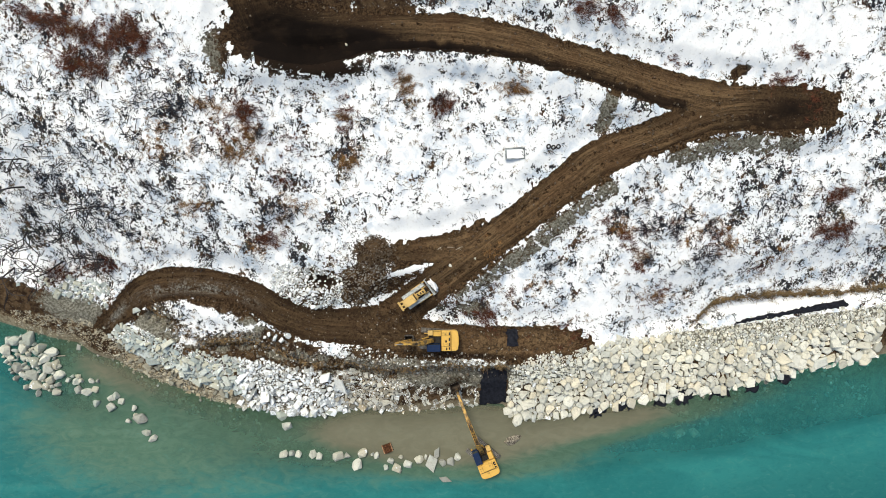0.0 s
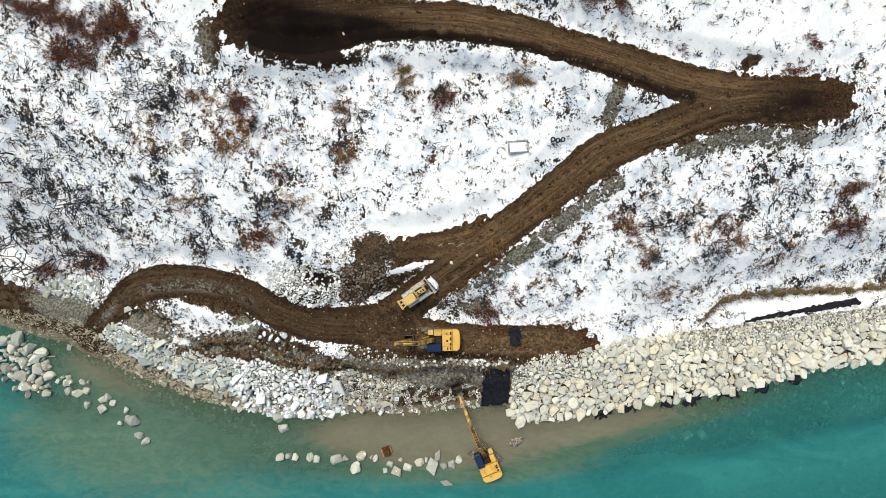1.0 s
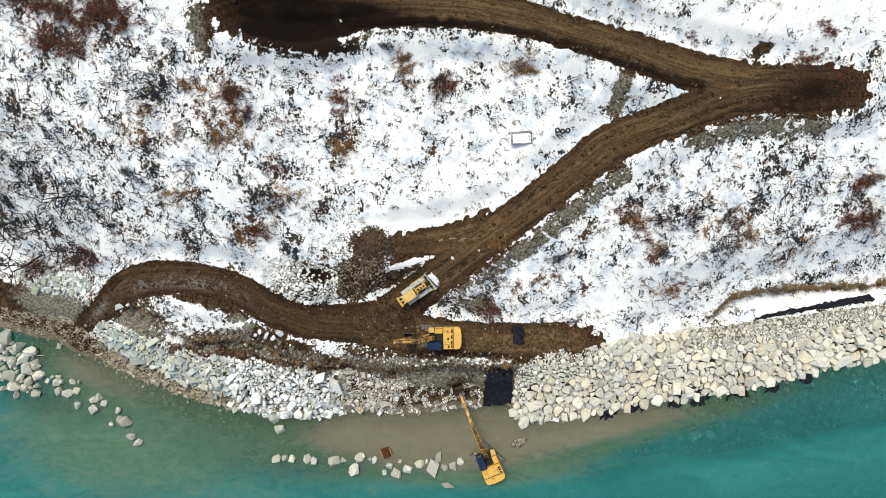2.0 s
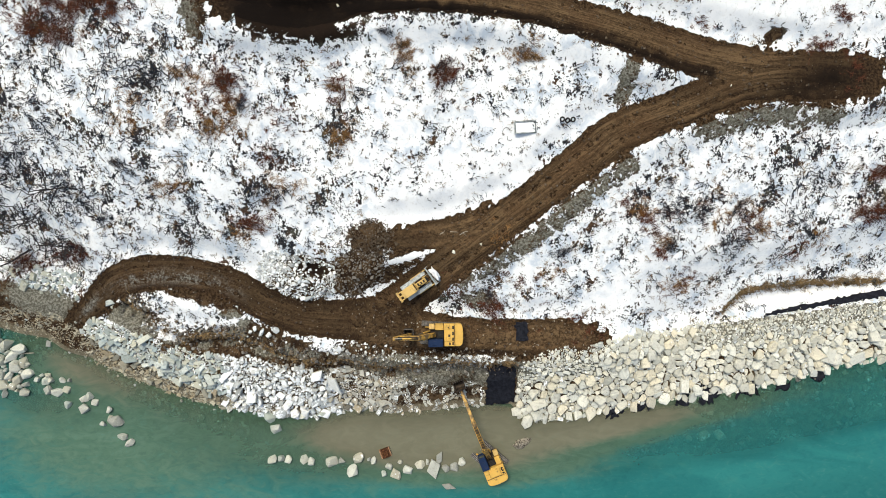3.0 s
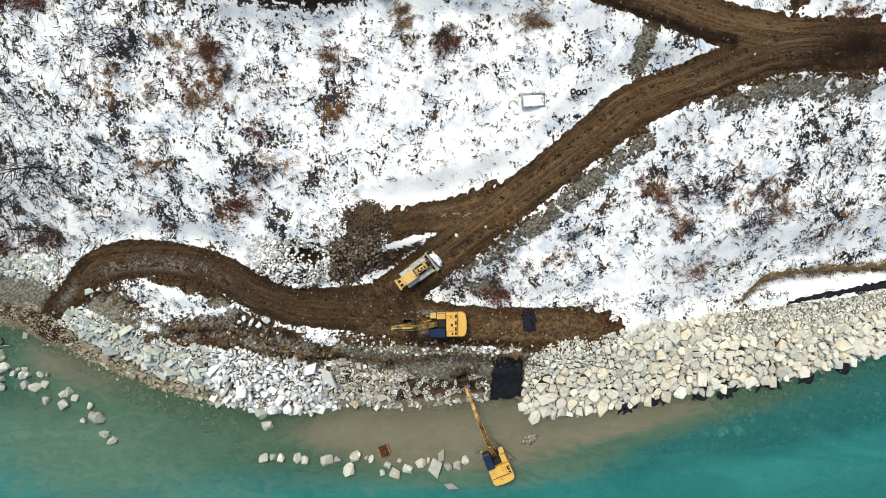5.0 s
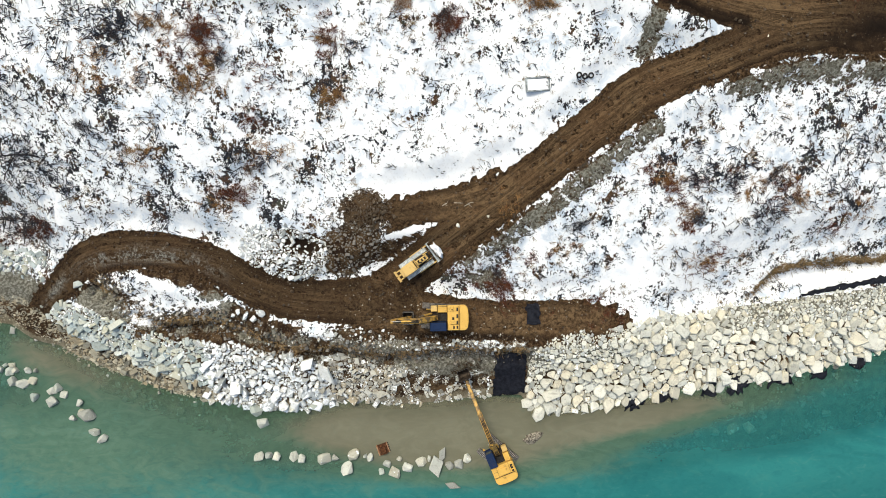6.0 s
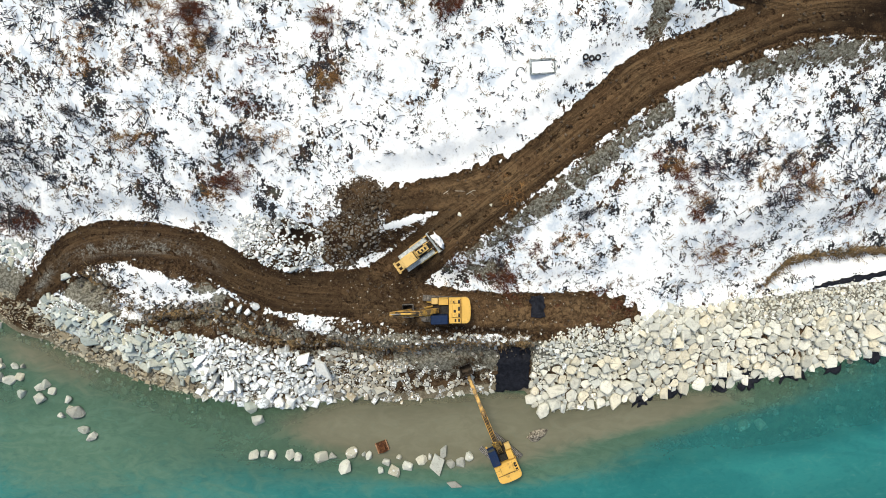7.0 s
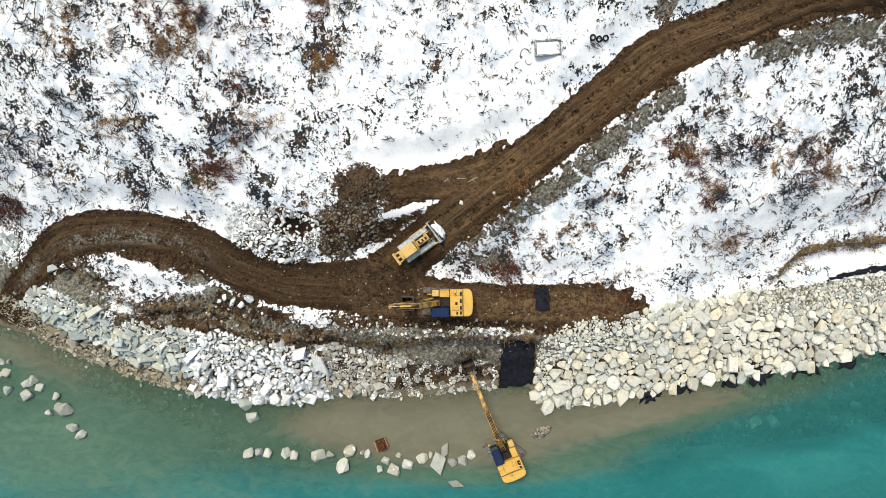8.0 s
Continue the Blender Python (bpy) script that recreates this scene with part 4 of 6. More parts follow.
def bulldozer(m):
    top = thing("bulldozer", m, "yellow bulldozer with pale tracks reversing down the dirt road", "bulldozer")
    for side in (-1, 1):
        crawler(top, side, 1.5, 0.44, 0.52, 0.96, TRACK_PALE, YELLOW_PALE)
    part("belly", boxes((-1.6, 1.7, -0.62, 0.62, 0.45, 1.05)), DARKSTEEL, top)
    hood = part("engine_hood", boxes((0.35, 1.95, -0.36, 0.36, 1.0, 1.75), (0.5, 1.8, -0.22, 0.22, 1.74, 1.82), bevel=0.06), YELLOW_PALE, top)
    for x in (0.62, 1.1, 1.5):
        part("vent", boxes((x, x + 0.2, -0.18, 0.18, 1.815, 1.835), bevel=0), BLACK, hood)
    part("exhaust", rods(((0.8, 0.2, 1.8), (0.8, 0.2, 2.35), 0.06)), BLACK, hood)
    part("air_intake", rods(((0.95, -0.2, 1.8), (0.95, -0.2, 2.1), 0.1)), BLACK, hood)
    part("radiator_guard", boxes((1.93, 2.02, -0.44, 0.44, 0.95, 1.7), bevel=0.02), BLACK, hood)
    cab = part("cab", boxes((-1.25, 0.25, -0.64, 0.64, 1.02, 1.55), (-1.2, -1.1, -0.64, -0.54, 1.5, 2.55), (-1.2, -1.1, 0.54, 0.64, 1.5, 2.55), (0.12, 0.22, -0.64, -0.54, 1.5, 2.55),
                            (0.12, 0.22, 0.54, 0.64, 1.5, 2.55), bevel=0.02), YELLOW_PALE, top)
    part("roof", boxes((-1.35, 0.3, -0.7, 0.7, 2.52, 2.68), bevel=0.07), YELLOW_PALE, cab, "pale yellow cab roof")
    part("windscreen", boxes((0.15, 0.17, -0.54, 0.54, 1.55, 2.52), bevel=0), GLASS, cab)
    part("rear_window", boxes((-1.17, -1.15, -0.54, 0.54, 1.55, 2.52), bevel=0), GLASS, cab)
    for y in (-0.6, 0.6):
        part("side_window", boxes((-1.1, 0.12, y - 0.008, y + 0.008, 1.55, 2.52), bevel=0), GLASS, cab)
    part("fuel_tank", boxes((-2.05, -1.25, -0.62, 0.62, 0.85, 1.5), bevel=0.06), YELLOW_PALE, top)
    # ripper at the back
    ripper = part("ripper", boxes((-2.9, -2.62, -0.85, 0.85, 0.75, 1.0), (-2.7, -2.0, -0.68, -0.5, 0.7, 0.95), (-2.7, -2.0, 0.5, 0.68, 0.7, 0.95), (-2.55, -2.0, -0.12, 0.12, 0.95, 1.12), bevel=0.03), YELLOW_PALE, top)
    for y in (-0.6, 0.0, 0.6):
        part("shank", plate([(-2.95, 1.0), (-2.75, 1.0), (-2.72, 0.4), (-2.55, 0.16), (-2.85, 0.35)], y - 0.05, y + 0.05, 0.01), DARKSTEEL, ripper)
    # blade in front, with its push arms and lift rams
    curve = [(2.72, 0.05), (2.55, 0.3), (2.48, 0.62), (2.52, 0.95), (2.66, 1.22)]
    blade = part("blade", plate(curve + [(x - 0.1, z) for x, z in curve[::-1]], -1.5, 1.5, 0.01), TRACK_PALE, top, "worn pale steel blade")
    for y in (-1.5, 1.44):
        part("end_plate", plate([(2.4, 0.05), (2.95, 0.05), (2.85, 1.2), (2.4, 1.2)], y, y + 0.06, 0.01), TRACK_PALE, blade)
    part("cutting_edge", boxes((2.66, 2.76, -1.52, 1.52, 0.02, 0.14), bevel=0.01), STEEL, blade)
    for side in (-1, 1):
        part("push_arm", boxes((-0.2, 2.46, side * 1.28 - 0.09, side * 1.28 + 0.09, 0.34, 0.58), bevel=0.02), YELLOW_PALE, top)
        ram = part("lift_ram", rods(((1.5, side * 0.5, 1.35), (2.05, side * 0.5, 1.08), 0.09)), YELLOW_PALE, top)
        part("cylinder_rod", rods(((2.05, side * 0.5, 1.08), (2.45, side * 0.5, 0.88), 0.045)), CHROME, ram)
    return top


def lump(name, m, size, material, label, category, seed, rough=0.22, parent=None):
    """A rounded, uneven heap with a flat underside."""
    bm = bmesh.new()
    bmesh.ops.create_icosphere(bm, subdivisions=3, radius=1)
    for v in bm.verts:
        n = noise.fractal(v.co * 1.7 + Vector((seed, 0, 0)), 0.9, 2.1, 4)
        v.co *= 1 + rough * n
        v.co = Vector((v.co.x * size[0], v.co.y * size[1], max(v.co.z, -0.15) * size[2]))
    ob = part(name, bm, material, parent)
    ob.data.shade_smooth()
    ob.matrix_world = m
    return tagged(ob, label, category)


vents_a = ((-2.6 + 0.62, -1.2, 0.22, 0.4), (-1.95, -0.45, 0.2, 0.45), (-1.95, 0.3, 0.2, 0.4), (-1.55, 0.95, 0.2, 0.3), (-1.5, -0.1, 0.25, 0.3), (-1.95, 0.9, 0.2, 0.35))
vents_b = ((-2.0, -1.25, 0.22, 0.3), (-1.65, -1.25, 0.22, 0.3), (-1.3, -1.25, 0.22, 0.3))
EX1 = (-1.1, -12.7)
excavator(pose(*EX1, drop_to(*EX1) + 0.02), -4, 180.5, ((2.6, 4.5), (5.2, 4.3)), (3.35, 1.15), -88, TRACK_MUD,
          "yellow tracked excavator with dark blue cab, arm folded, on mud", vents_a)
EX2 = (6.0, -31.0)
excavator(pose(*EX2, -0.48), -40, 112.0, ((3.1, 4.4), (6.9, 4.5)), (11.1, 2.9), -84, TRACK_DARK,
          "yellow tracked excavator with dark blue cab standing in shallow water", vents_b)
DZ = (-3.9, -6.35)
slope_m = pose(DZ[0], DZ[1], drop_to(*DZ) + 0.10, 0, -12, 35)
bulldozer(slope_m @ Matrix.Diagonal((0.96, 0.86, 0.96, 1)))
lump("snow_heap", slope_m @ pose(2.95, -0.12, 0.3, 0, 12, 0), (0.45, 0.95, 0.75), SNOW, "heap of dirty snow pushed up by bulldozer blade", "snow", 3, 0.75)


# ---- stones ----
def rock_mesh(name, material, seed, flat=0.75, block=0.6):
    """A broken stone: a block with knocked-off corners."""
    r = np.random.RandomState(seed)
    bm = bmesh.new()
    for i in range(19):
        v = r.normal(size=3)
        v /= np.abs(v).max() ** block * np.linalg.norm(v) ** (1 - block)
        v *= r.uniform(0.82, 1.08)
        bm.verts.new((v[0], v[1] * 0.88, v[2] * flat))
    hull = bmesh.ops.convex_hull(bm, input=bm.verts)
    bmesh.ops.delete(bm, geom=[v for v in hull["geom_interior"] if isinstance(v, bmesh.types.BMVert)], context="VERTS")
    me = bpy.data.meshes.new(name)
    bm.to_mesh(me)
    bm.free()
    me.materials.append(material)
    return me


def worn_mesh(name, material, seed, flat=0.75):
    """A broken stone with its edges worn round."""
    bm = bmesh.new()
    rough = rock_mesh(name, material, seed, flat)
    bm.from_mesh(rough)
    bpy.data.meshes.remove(rough)
    bmesh.ops.bevel(bm, geom=list(bm.edges), offset=0.05, segments=1, affect="EDGES", clamp_overlap=True)
    for v in bm.verts:
        v.co *= 1 + 0.04 * noise.fractal(v.co * 2.4 + Vector((seed, 0, 0)), 0.8, 2.0, 3)
    me = bpy.data.meshes.new(name)
    bm.to_mesh(me)
    bm.free()
    me.materials.append(material)
    return me


def scatter(region, bands, seed, tries=9000, pack=0.8):
    """Stones packed without overlap, the largest first. region: x0, x1, y0, y1; bands(x, y): the least and the most radius there, or 0."""
    r = np.random.RandomState(seed)
    x0, x1, y0, y1 = region
    px, py, pr = np.empty(0), np.empty(0), np.empty(0)
    for scale, share in ((1.5, 0.05), (1.2, 0.12), (0.95, 0.3), (0.7, 0.7), (0.48, 1), (0.32, 1), (0.2, 1)):
        n = int(tries * share)
        xs, ys, us = r.uniform(x0, x1, n), r.uniform(y0, y1, n), r.uniform(0, 1, n)
        lo, hi = bands(xs, ys)
        rs = hi * scale * (0.85 + 0.3 * us)
        ok = (hi > 0) & (rs >= lo)
        for x, y, q in zip(xs[ok], ys[ok], rs[ok]):
            if not len(px) or ((px - x) ** 2 + (py - y) ** 2 > (pack * (pr + q)) ** 2).all():
                px, py, pr = np.append(px, x), np.append(py, y), np.append(pr, q)
    return np.stack([px, py, pr], 1)


def footprint(i, p, q, near, r, grow=1.3, overlap=-0.03):
    """The outline of stone i in plan: an uneven ring, cut back to its share of the room between it and its neighbours."""
    n = r.randint(4, 7)
    a = (np.arange(n) + r.uniform(-0.34, 0.34, n)) * 2 * math.pi / n + r.uniform(0, 6.3)
    ring = [p[i] + q[i] * grow * r.uniform(0.78, 1.14) * np.array((math.cos(t), math.sin(t))) for t in a]
    for k in near:
        d = p[k] - p[i]
        far = math.hypot(*d)
        d = d / far
        cut = (far * far + q[i] ** 2 - q[k] ** 2) / (2 * far) + overlap * q[i]
        out = []
        for u, v in zip(ring, ring[1:] + ring[:1]):
            a0, a1 = (u - p[i]) @ d - cut, (v - p[i]) @ d - cut
            if a0 <= 0:
                out.append(u)
            if a0 * a1 < 0:
                out.append(u + (v - u) * (a0 / (a0 - a1)))
        ring = out
        if len(ring) < 3:
            return None
    kept = [u for u, v in zip(ring, ring[1:] + ring[:1]) if math.hypot(*(u - v)) > 0.22 * q[i]]
    return np.array(kept) - p[i] if len(kept) > 2 else None


def block(ring, q, r, high=0.8, tilt=0.4):
    """A broken block over an outline: sheer sides, narrow worn edges and a few large faces on top, each tilted its own way."""
    n = len(ring)
    slope, turn = tilt * r.uniform(0.1, 1.0), r.uniform(0, 6.3)
    lean = slope * np.array((math.cos(turn), math.sin(turn)))
    top = high * q * (0.5 + 0.17 * r.uniform(-1, 1, n)) + ring @ lean
    worn = ring * r.uniform(0.80, 0.92, (n, 1))
    a = r.uniform(0, 6.3)
    peak = np.array((math.cos(a), math.sin(a))) * q * r.uniform(0.25, 0.55)
    crest = top.mean() + high * q * r.uniform(0.02, 0.24) + peak @ lean
    verts = np.concatenate([np.c_[ring * 0.97, np.full(n, -0.8 * q)], np.c_[ring, top - 0.16 * q], np.c_[worn, top], [(*peak, crest)]])
    faces = [(b + i, b + (i + 1) % n, b + n + (i + 1) % n, b + n + i) for b in (0, n) for i in range(n)]
    return verts, faces + [(2 * n + i, 2 * n + (i + 1) % n, 3 * n) for i in range(n)]


def tumbled(q, r, way, spread, aspect):
    """The outline of a stone that lies over its neighbours: an uneven oblong, sometimes with a corner gone."""
    a, b = q * r.uniform(1.0, aspect), q * r.uniform(0.62, 0.95)
    ring = np.array(((a, b), (-a, b), (-a, -b), (a, -b))) * r.uniform(0.78, 1.12, (4, 2))
    if r.rand() < 0.55:
        k = r.randint(4)
        ring = np.concatenate([ring[:k], [ring[k] * 0.5 + ring[k - 1] * 0.5, ring[k] * (0.55, 0.9)], ring[k + 1:]])
    t = radians(way + r.normal() * spread + (90 if r.rand() < 0.35 else 0))
    ring = ring @ np.array(((math.cos(t), math.sin(t)), (-math.sin(t), math.cos(t))))
    return ring[np.argsort(np.arctan2(ring[:, 1], ring[:, 0]))]


def stone_pose(x, y, q, r, sink=0.2, tilt=18, z=None):
    z = drop_to(x, y) if z is None else z
    m = pose(x, y, z + q * (0.55 - sink), r.uniform(-tilt, tilt), r.uniform(-tilt, tilt), r.uniform(0, 360))
    return m @ Matrix.Diagonal((q * r.uniform(0.95, 1.18), q * r.uniform(0.92, 1.12), q * r.uniform(0.75, 1.05), 1))


def stone_bank(name, stones, material, fine, label, category, seed, most=300, piece="stone", sink=0.2, tilt=0.25, grow=1.3, high=0.8, stretch=(1.0, 0.0), loose=0.0, spread=60, aspect=1.5):
    """Stones packed side by side: the largest as pieces of their own, the rest joined. stretch: how much longer than wide, and the way they lie.
    loose: the share of stones that lie over one another."""
    r = np.random.RandomState(seed)
    c, s = math.cos(radians(stretch[1])), math.sin(radians(stretch[1]))
    lay = np.array(((c, s), (-s, c))).T @ np.diag((1 / stretch[0], stretch[0])) @ np.array(((c, s), (-s, c)))
    back = np.linalg.inv(lay)
    p, q = stones[:, :2] @ lay.T, stones[:, 2]
    z = height(stones[:, 0], stones[:, 1])
    middle = stones[:, :2].mean(0)
    bank = thing(name, pose(middle[0], middle[1], drop_to(*middle)), label, category)
    home = np.array(bank.matrix_world.translation)
    order = np.argsort(-q)
    verts, faces, count, made = [], [], 0, 0
    for i in order:
        if r.rand() < loose:
            ring = tumbled(q[i], r, stretch[1], spread, aspect)
        else:
            d = np.hypot(*(p - p[i]).T)
            near = np.where((d < grow * 1.15 * (q + q[i])) & (d > 1e-6))[0]
            ring = footprint(i, p, q, near, r, grow)
            if ring is None:
                continue
            ring = ring @ back.T
        v, f = block(ring, q[i], r, high, tilt)
        at = np.array((stones[i, 0], stones[i, 1], z[i] + q[i] * (0.35 - sink + r.uniform(-0.32, 0.25)))) - home
        if made < most:
            ob = mesh_object(piece, v, f, material, bank)
            ob.location = at
            made += 1
        else:
            verts.append(v + at)
            faces += [[k + count for k in t] for t in f]
            count += len(v)
    if verts:
        tagged(mesh_object("stone_rubble", np.concatenate(verts), faces, fine, bank), kind="stuff")
    return bank


def east_bands(x, y):
    s, up = y - (shore(x) - 0.5), np.interp(x, *TOP_E) + 0.3 * wave(x, y, 4, 40)
    inside = (s > 0) & (y < up) & (x > 9.7)
    f = np.clip((y - shore(x)) / (up - shore(x)), 0, 1)
    fine = step(33, 37, x) * step(0.52, 0.74, f) + (1 - step(18, 23, x)) * step(0.5, 0.75, f) * 0.7
    big = (0.52 - 0.10 * f) * (1 - 0.66 * np.clip(fine + 0.25 * wave(x, y, 3, 38) * (fine > 0.1), 0, 1)) * (1 - 0.35 * step(0.86, 0.98, f))
    big = big * (1 - 0.45 * step(11.8, 10.0, x) * step(0.1, 0.3, f))
    return np.where(inside, 0.075, 9), np.where(inside, big * (1 + 0.22 * wave(x, y, 2.6, 39)), 0)


stone_bank("riprap_revetment", scatter((9.5, 66, -28, -7.0), east_bands, 5, 17000, 0.76), CREAM, CREAM_FINE,
           "packed cream limestone riprap revetment sloping into river", "riprap", 1, grow=1.4, tilt=0.5, stretch=(1.12, 72), loose=0.3, spread=40, aspect=1.45)


def west_bands(lo_x, hi_x, size, least):
    def bands(x, y):
        up = np.interp(x, *TOP_W) + 0.5 * wave(x, y, 4, 41)
        inside = (y > shore(x) - 0.2) & (y < up) & (x > lo_x + 0.8 * wave(y, x, 3, 37)) & (x < hi_x + 0.8 * wave(y, x, 3, 36))
        f = np.clip((y - shore(x)) / (up - shore(x)), 0, 1)
        return np.where(inside, least, 9), np.where(inside, size * (1.1 - 0.45 * f) * (1 + 0.5 * wave(x, y, 4, 42)), 0)
    return bands


stone_bank("boulder_bank", scatter((-32, -14, -26, -15), west_bands(-30.5, -15.5, 0.37, 0.06), 6, 12000), FROSTED, FROSTED_FINE,
           "frosted pale grey boulders tipped down the riverbank", "riprap", 2, tilt=0.8, grow=1.25, loose=0.7)


def rubble_bands(x, y):
    lo, hi = west_bands(-15.5, 5.2, 0.27, 0.05)(x, y)
    loose = step(-9, -4, x)
    return lo, np.where(wave(x, y, 2.2, 48) > -1.2 + 1.3 * loose, hi * (1 - 0.4 * loose), 0)


stone_bank("rubble_bank", scatter((-17, 6, -25.5, -17), rubble_bands, 7), RUBBLE, FROSTED_FINE,
           "small snow-dusted rubble on the riverbank below the machines", "riprap", 3, tilt=0.8, grow=1.2, loose=0.8)


def beach_width(x, y):
    return np.interp(x, (-60, -50, -44, -36, -30), (3.0, 3.2, 3.0, 2.4, 1.2)) + 0.5 * wave(x, y, 3, 43)


def slab_bands(x, y):
    lo, hi = west_bands(-50, -30.5, 0.35, 0.08)(x, y)
    return lo, np.where(y - shore(x) < beach_width(x, y), 0, np.minimum(hi, 0.68))


stone_bank("slab_bank", scatter((-51, -29, -24, -10), slab_bands, 8, 14000), SLATE, FROSTED_FINE,
           "broken grey slab stones stacked on the riverbank", "riprap", 4, sink=0.1, tilt=0.45, high=0.6, stretch=(1.0, -24), loose=1.0, spread=30, aspect=1.9)


def shingle_bands(x, y):
    s = y - shore(x)
    inside = (s > -0.4) & (s < beach_width(x, y) + 0.3) & (x < -29.5)
    return np.where(inside, 0.05, 9), np.where(inside, 0.18 * (1 + 0.5 * wave(x, y, 2, 46)) * np.interp(s, (0, 3), (0.75, 1.3)) * (1 - 0.55 * step(-47, -51, x)), 0)


stone_bank("shore_shingle", scatter((-66, -29, -25.5, -9), shingle_bands, 9, 14000, 0.85), SHINGLE, SHINGLE,
           "brown wet shingle along the waterline", "shingle", 5, most=0, tilt=0.6, stretch=(1.0, -30), loose=1.0, spread=35, aspect=1.9)


def pile_bands(x, y):
    d = ((x + 19.2) * 0.97 + (y + 5.0) * -0.24) ** 2 / 30 + ((y + 5.0) * 0.97 + (x + 19.2) * 0.24) ** 2 / 8.5
    d = d + 0.22 * wave(x, y, 2.5, 44)
    hollow = hump(x, y, -17.2, -4.2, 2.6, 1.1, -18) + 0.15 * wave(x, y, 1.5, 35)
    inside = (d < 1) & (x < -13.8 + 1.5 * wave(x, y, 2.0, 45)) & ((hollow < 0.5) | (wave(x, y, 0.9, 34) > 0.25 + 0.5 * hollow))
    return np.where(inside, 0.07, 9), np.where(inside, 0.16 * (1 + 0.5 * wave(x, y, 2, 49)), 0)


stone_bank("rock_stockpile", scatter((-26, -6, -10, -1), pile_bands, 10, 12000), FROSTED, FROSTED_FINE,
           "stockpile of snow-dusted broken stones beside the track", "stone pile", 6, tilt=0.8, grow=1.15, loose=0.8)


def earthy_bands(x, y):
    inside = (hump(x, y, -11.8, -4.6, 4.6, 2.6, 12) + 0.2 * wave(x, y, 1.5, 45) > 0.4) & (x > -16)
    return np.where(inside, 0.06, 9), np.where(inside, 0.13 * (1 + 0.4 * wave(x, y, 1.8, 51)), 0)


stone_bank("earthy_rubble", scatter((-17, -6, -9, 0), earthy_bands, 15, 1300, 1.05), EARTHY, EARTHY,
           "scattered broken stones in dark brown earth beside the track", "rubble", 10, most=260, tilt=0.8, loose=1.0)


def beach_bands(x, y):
    inside = hump(x, y, -54.5, -5.8, 5, 1.9, -8) + 0.35 * wave(x, y, 3, 47) > 0.5
    return np.where(inside, 0.08, 9), np.where(inside, 0.32, 0)


stone_bank("beach_boulders", scatter((-64, -44, -13, -3), beach_bands, 12, 1500, 0.9), SLATE, FROSTED_FINE,
           "loose grey boulders half buried at the head of the beach", "boulders", 7, tilt=0.5, grow=1.1, loose=0.6)


def heap_bands(x, y):
    inside = hump(x, y, -9.7, -0.3, 2.9, 2.4) + 0.12 * wave(x, y, 1.4, 50) > 0.36
    return np.where(inside, 0.045, 9), np.where(inside, 0.09 + 0.1 * step(-10, -8, x), 0)


stone_bank("spoil_heap", scatter((-14, -6, -4, 3), heap_bands, 14, 1500, 0.95), CLODS, CLODS,
           "heap of dark brown earth lumps at end of spur", "earth heap", 9, piece="earth_lump", sink=0.3, tilt=0.8, loose=1.0)


# loose clods and pebbles strewn over the roads and the torn ground
def strewn(name, lines, per_m, sizes, material, label, seed, reach=1.2):
    r = np.random.RandomState(seed)
    shapes = []
    for k in range(5):
        me = rock_mesh(name, material, seed + k)
        shapes.append((np.array([v.co for v in me.vertices]), [list(p.vertices) for p in me.polygons]))
    verts, faces, count = [], [], 0
    for line in lines:
        n = int(len(line) * 0.8 * per_m)
        i = r.randint(0, len(line), n)
        w = line[i, 2] if line.shape[1] > 2 else 1.2
        x, y = line[i, 0] + r.uniform(-1, 1, n) * w * reach, line[i, 1] + r.uniform(-1, 1, n) * w * reach
        dry = wet_shade_field(x, y) < 0.93
        x, y, n = x[dry], y[dry], int(dry.sum())
        z = height(x, y)
        for k in range(n):
            q = sizes[0] + (sizes[1] - sizes[0]) * r.rand() ** 5
            v, f = shapes[r.randint(5)]
            a = r.uniform(0, 6.3)
            c, s = math.cos(a), math.sin(a)
            verts.append(v @ np.array(((c, s, 0), (-s, c, 0), (0, 0, 1))) * q + (x[k], y[k], z[k] + 0.09 + q * 0.2))
            faces += [[j + count for j in p] for p in f]
            count += len(v)
    ob = mesh_object(name, np.concatenate(verts), faces, material)
    return tagged(ob, label, "loose stones", kind="stuff")


strewn("earth_clods", [LINES[k] for k in ("road_1", "road_2", "road_3", "road_4", "road_5")] + [BERM, BERM], 14, (0.03, 0.2), CLODS, "earth clods and pebbles strewn over dirt roads", 400)
strewn("frosted_pebbles", [BERM, BERM], 3, (0.02, 0.3), FROSTED_FINE, "pale pebbles scattered on the muddy bench", 410, 1.6)
strewn("muddy_pebbles", [BERM, BERM, BERM], 12, (0.03, 0.28), EARTHY, "muddy broken stones scattered along the berm", 415, 1.7)


RIDGE = resample(((-2.5, -16.2, 0.7), (1, -15.9, 0.45), (4.5, -16.3, 0.4), (8.5, -16.2, 0.35)), 0.8)
BERM_FOOT = resample(((-14, -14.9, 1.0), (-9, -15.2, 1.1), (-2.5, -16.6, 0.9)), 0.8)
strewn("ridge_stones", [RIDGE, BERM_FOOT], 26, (0.02, 0.27), FROSTED_FINE, "white snow-dusted stones heaped along the muddy bench", 420, 0.8)
strewn("road_chips", [LINES["road_4"], LINES["road_4"], LINES["road_3"][-30:]], 4, (0.02, 0.12), RUBBLE, "pale stone chips trodden into the muddy bench", 430, 0.9)


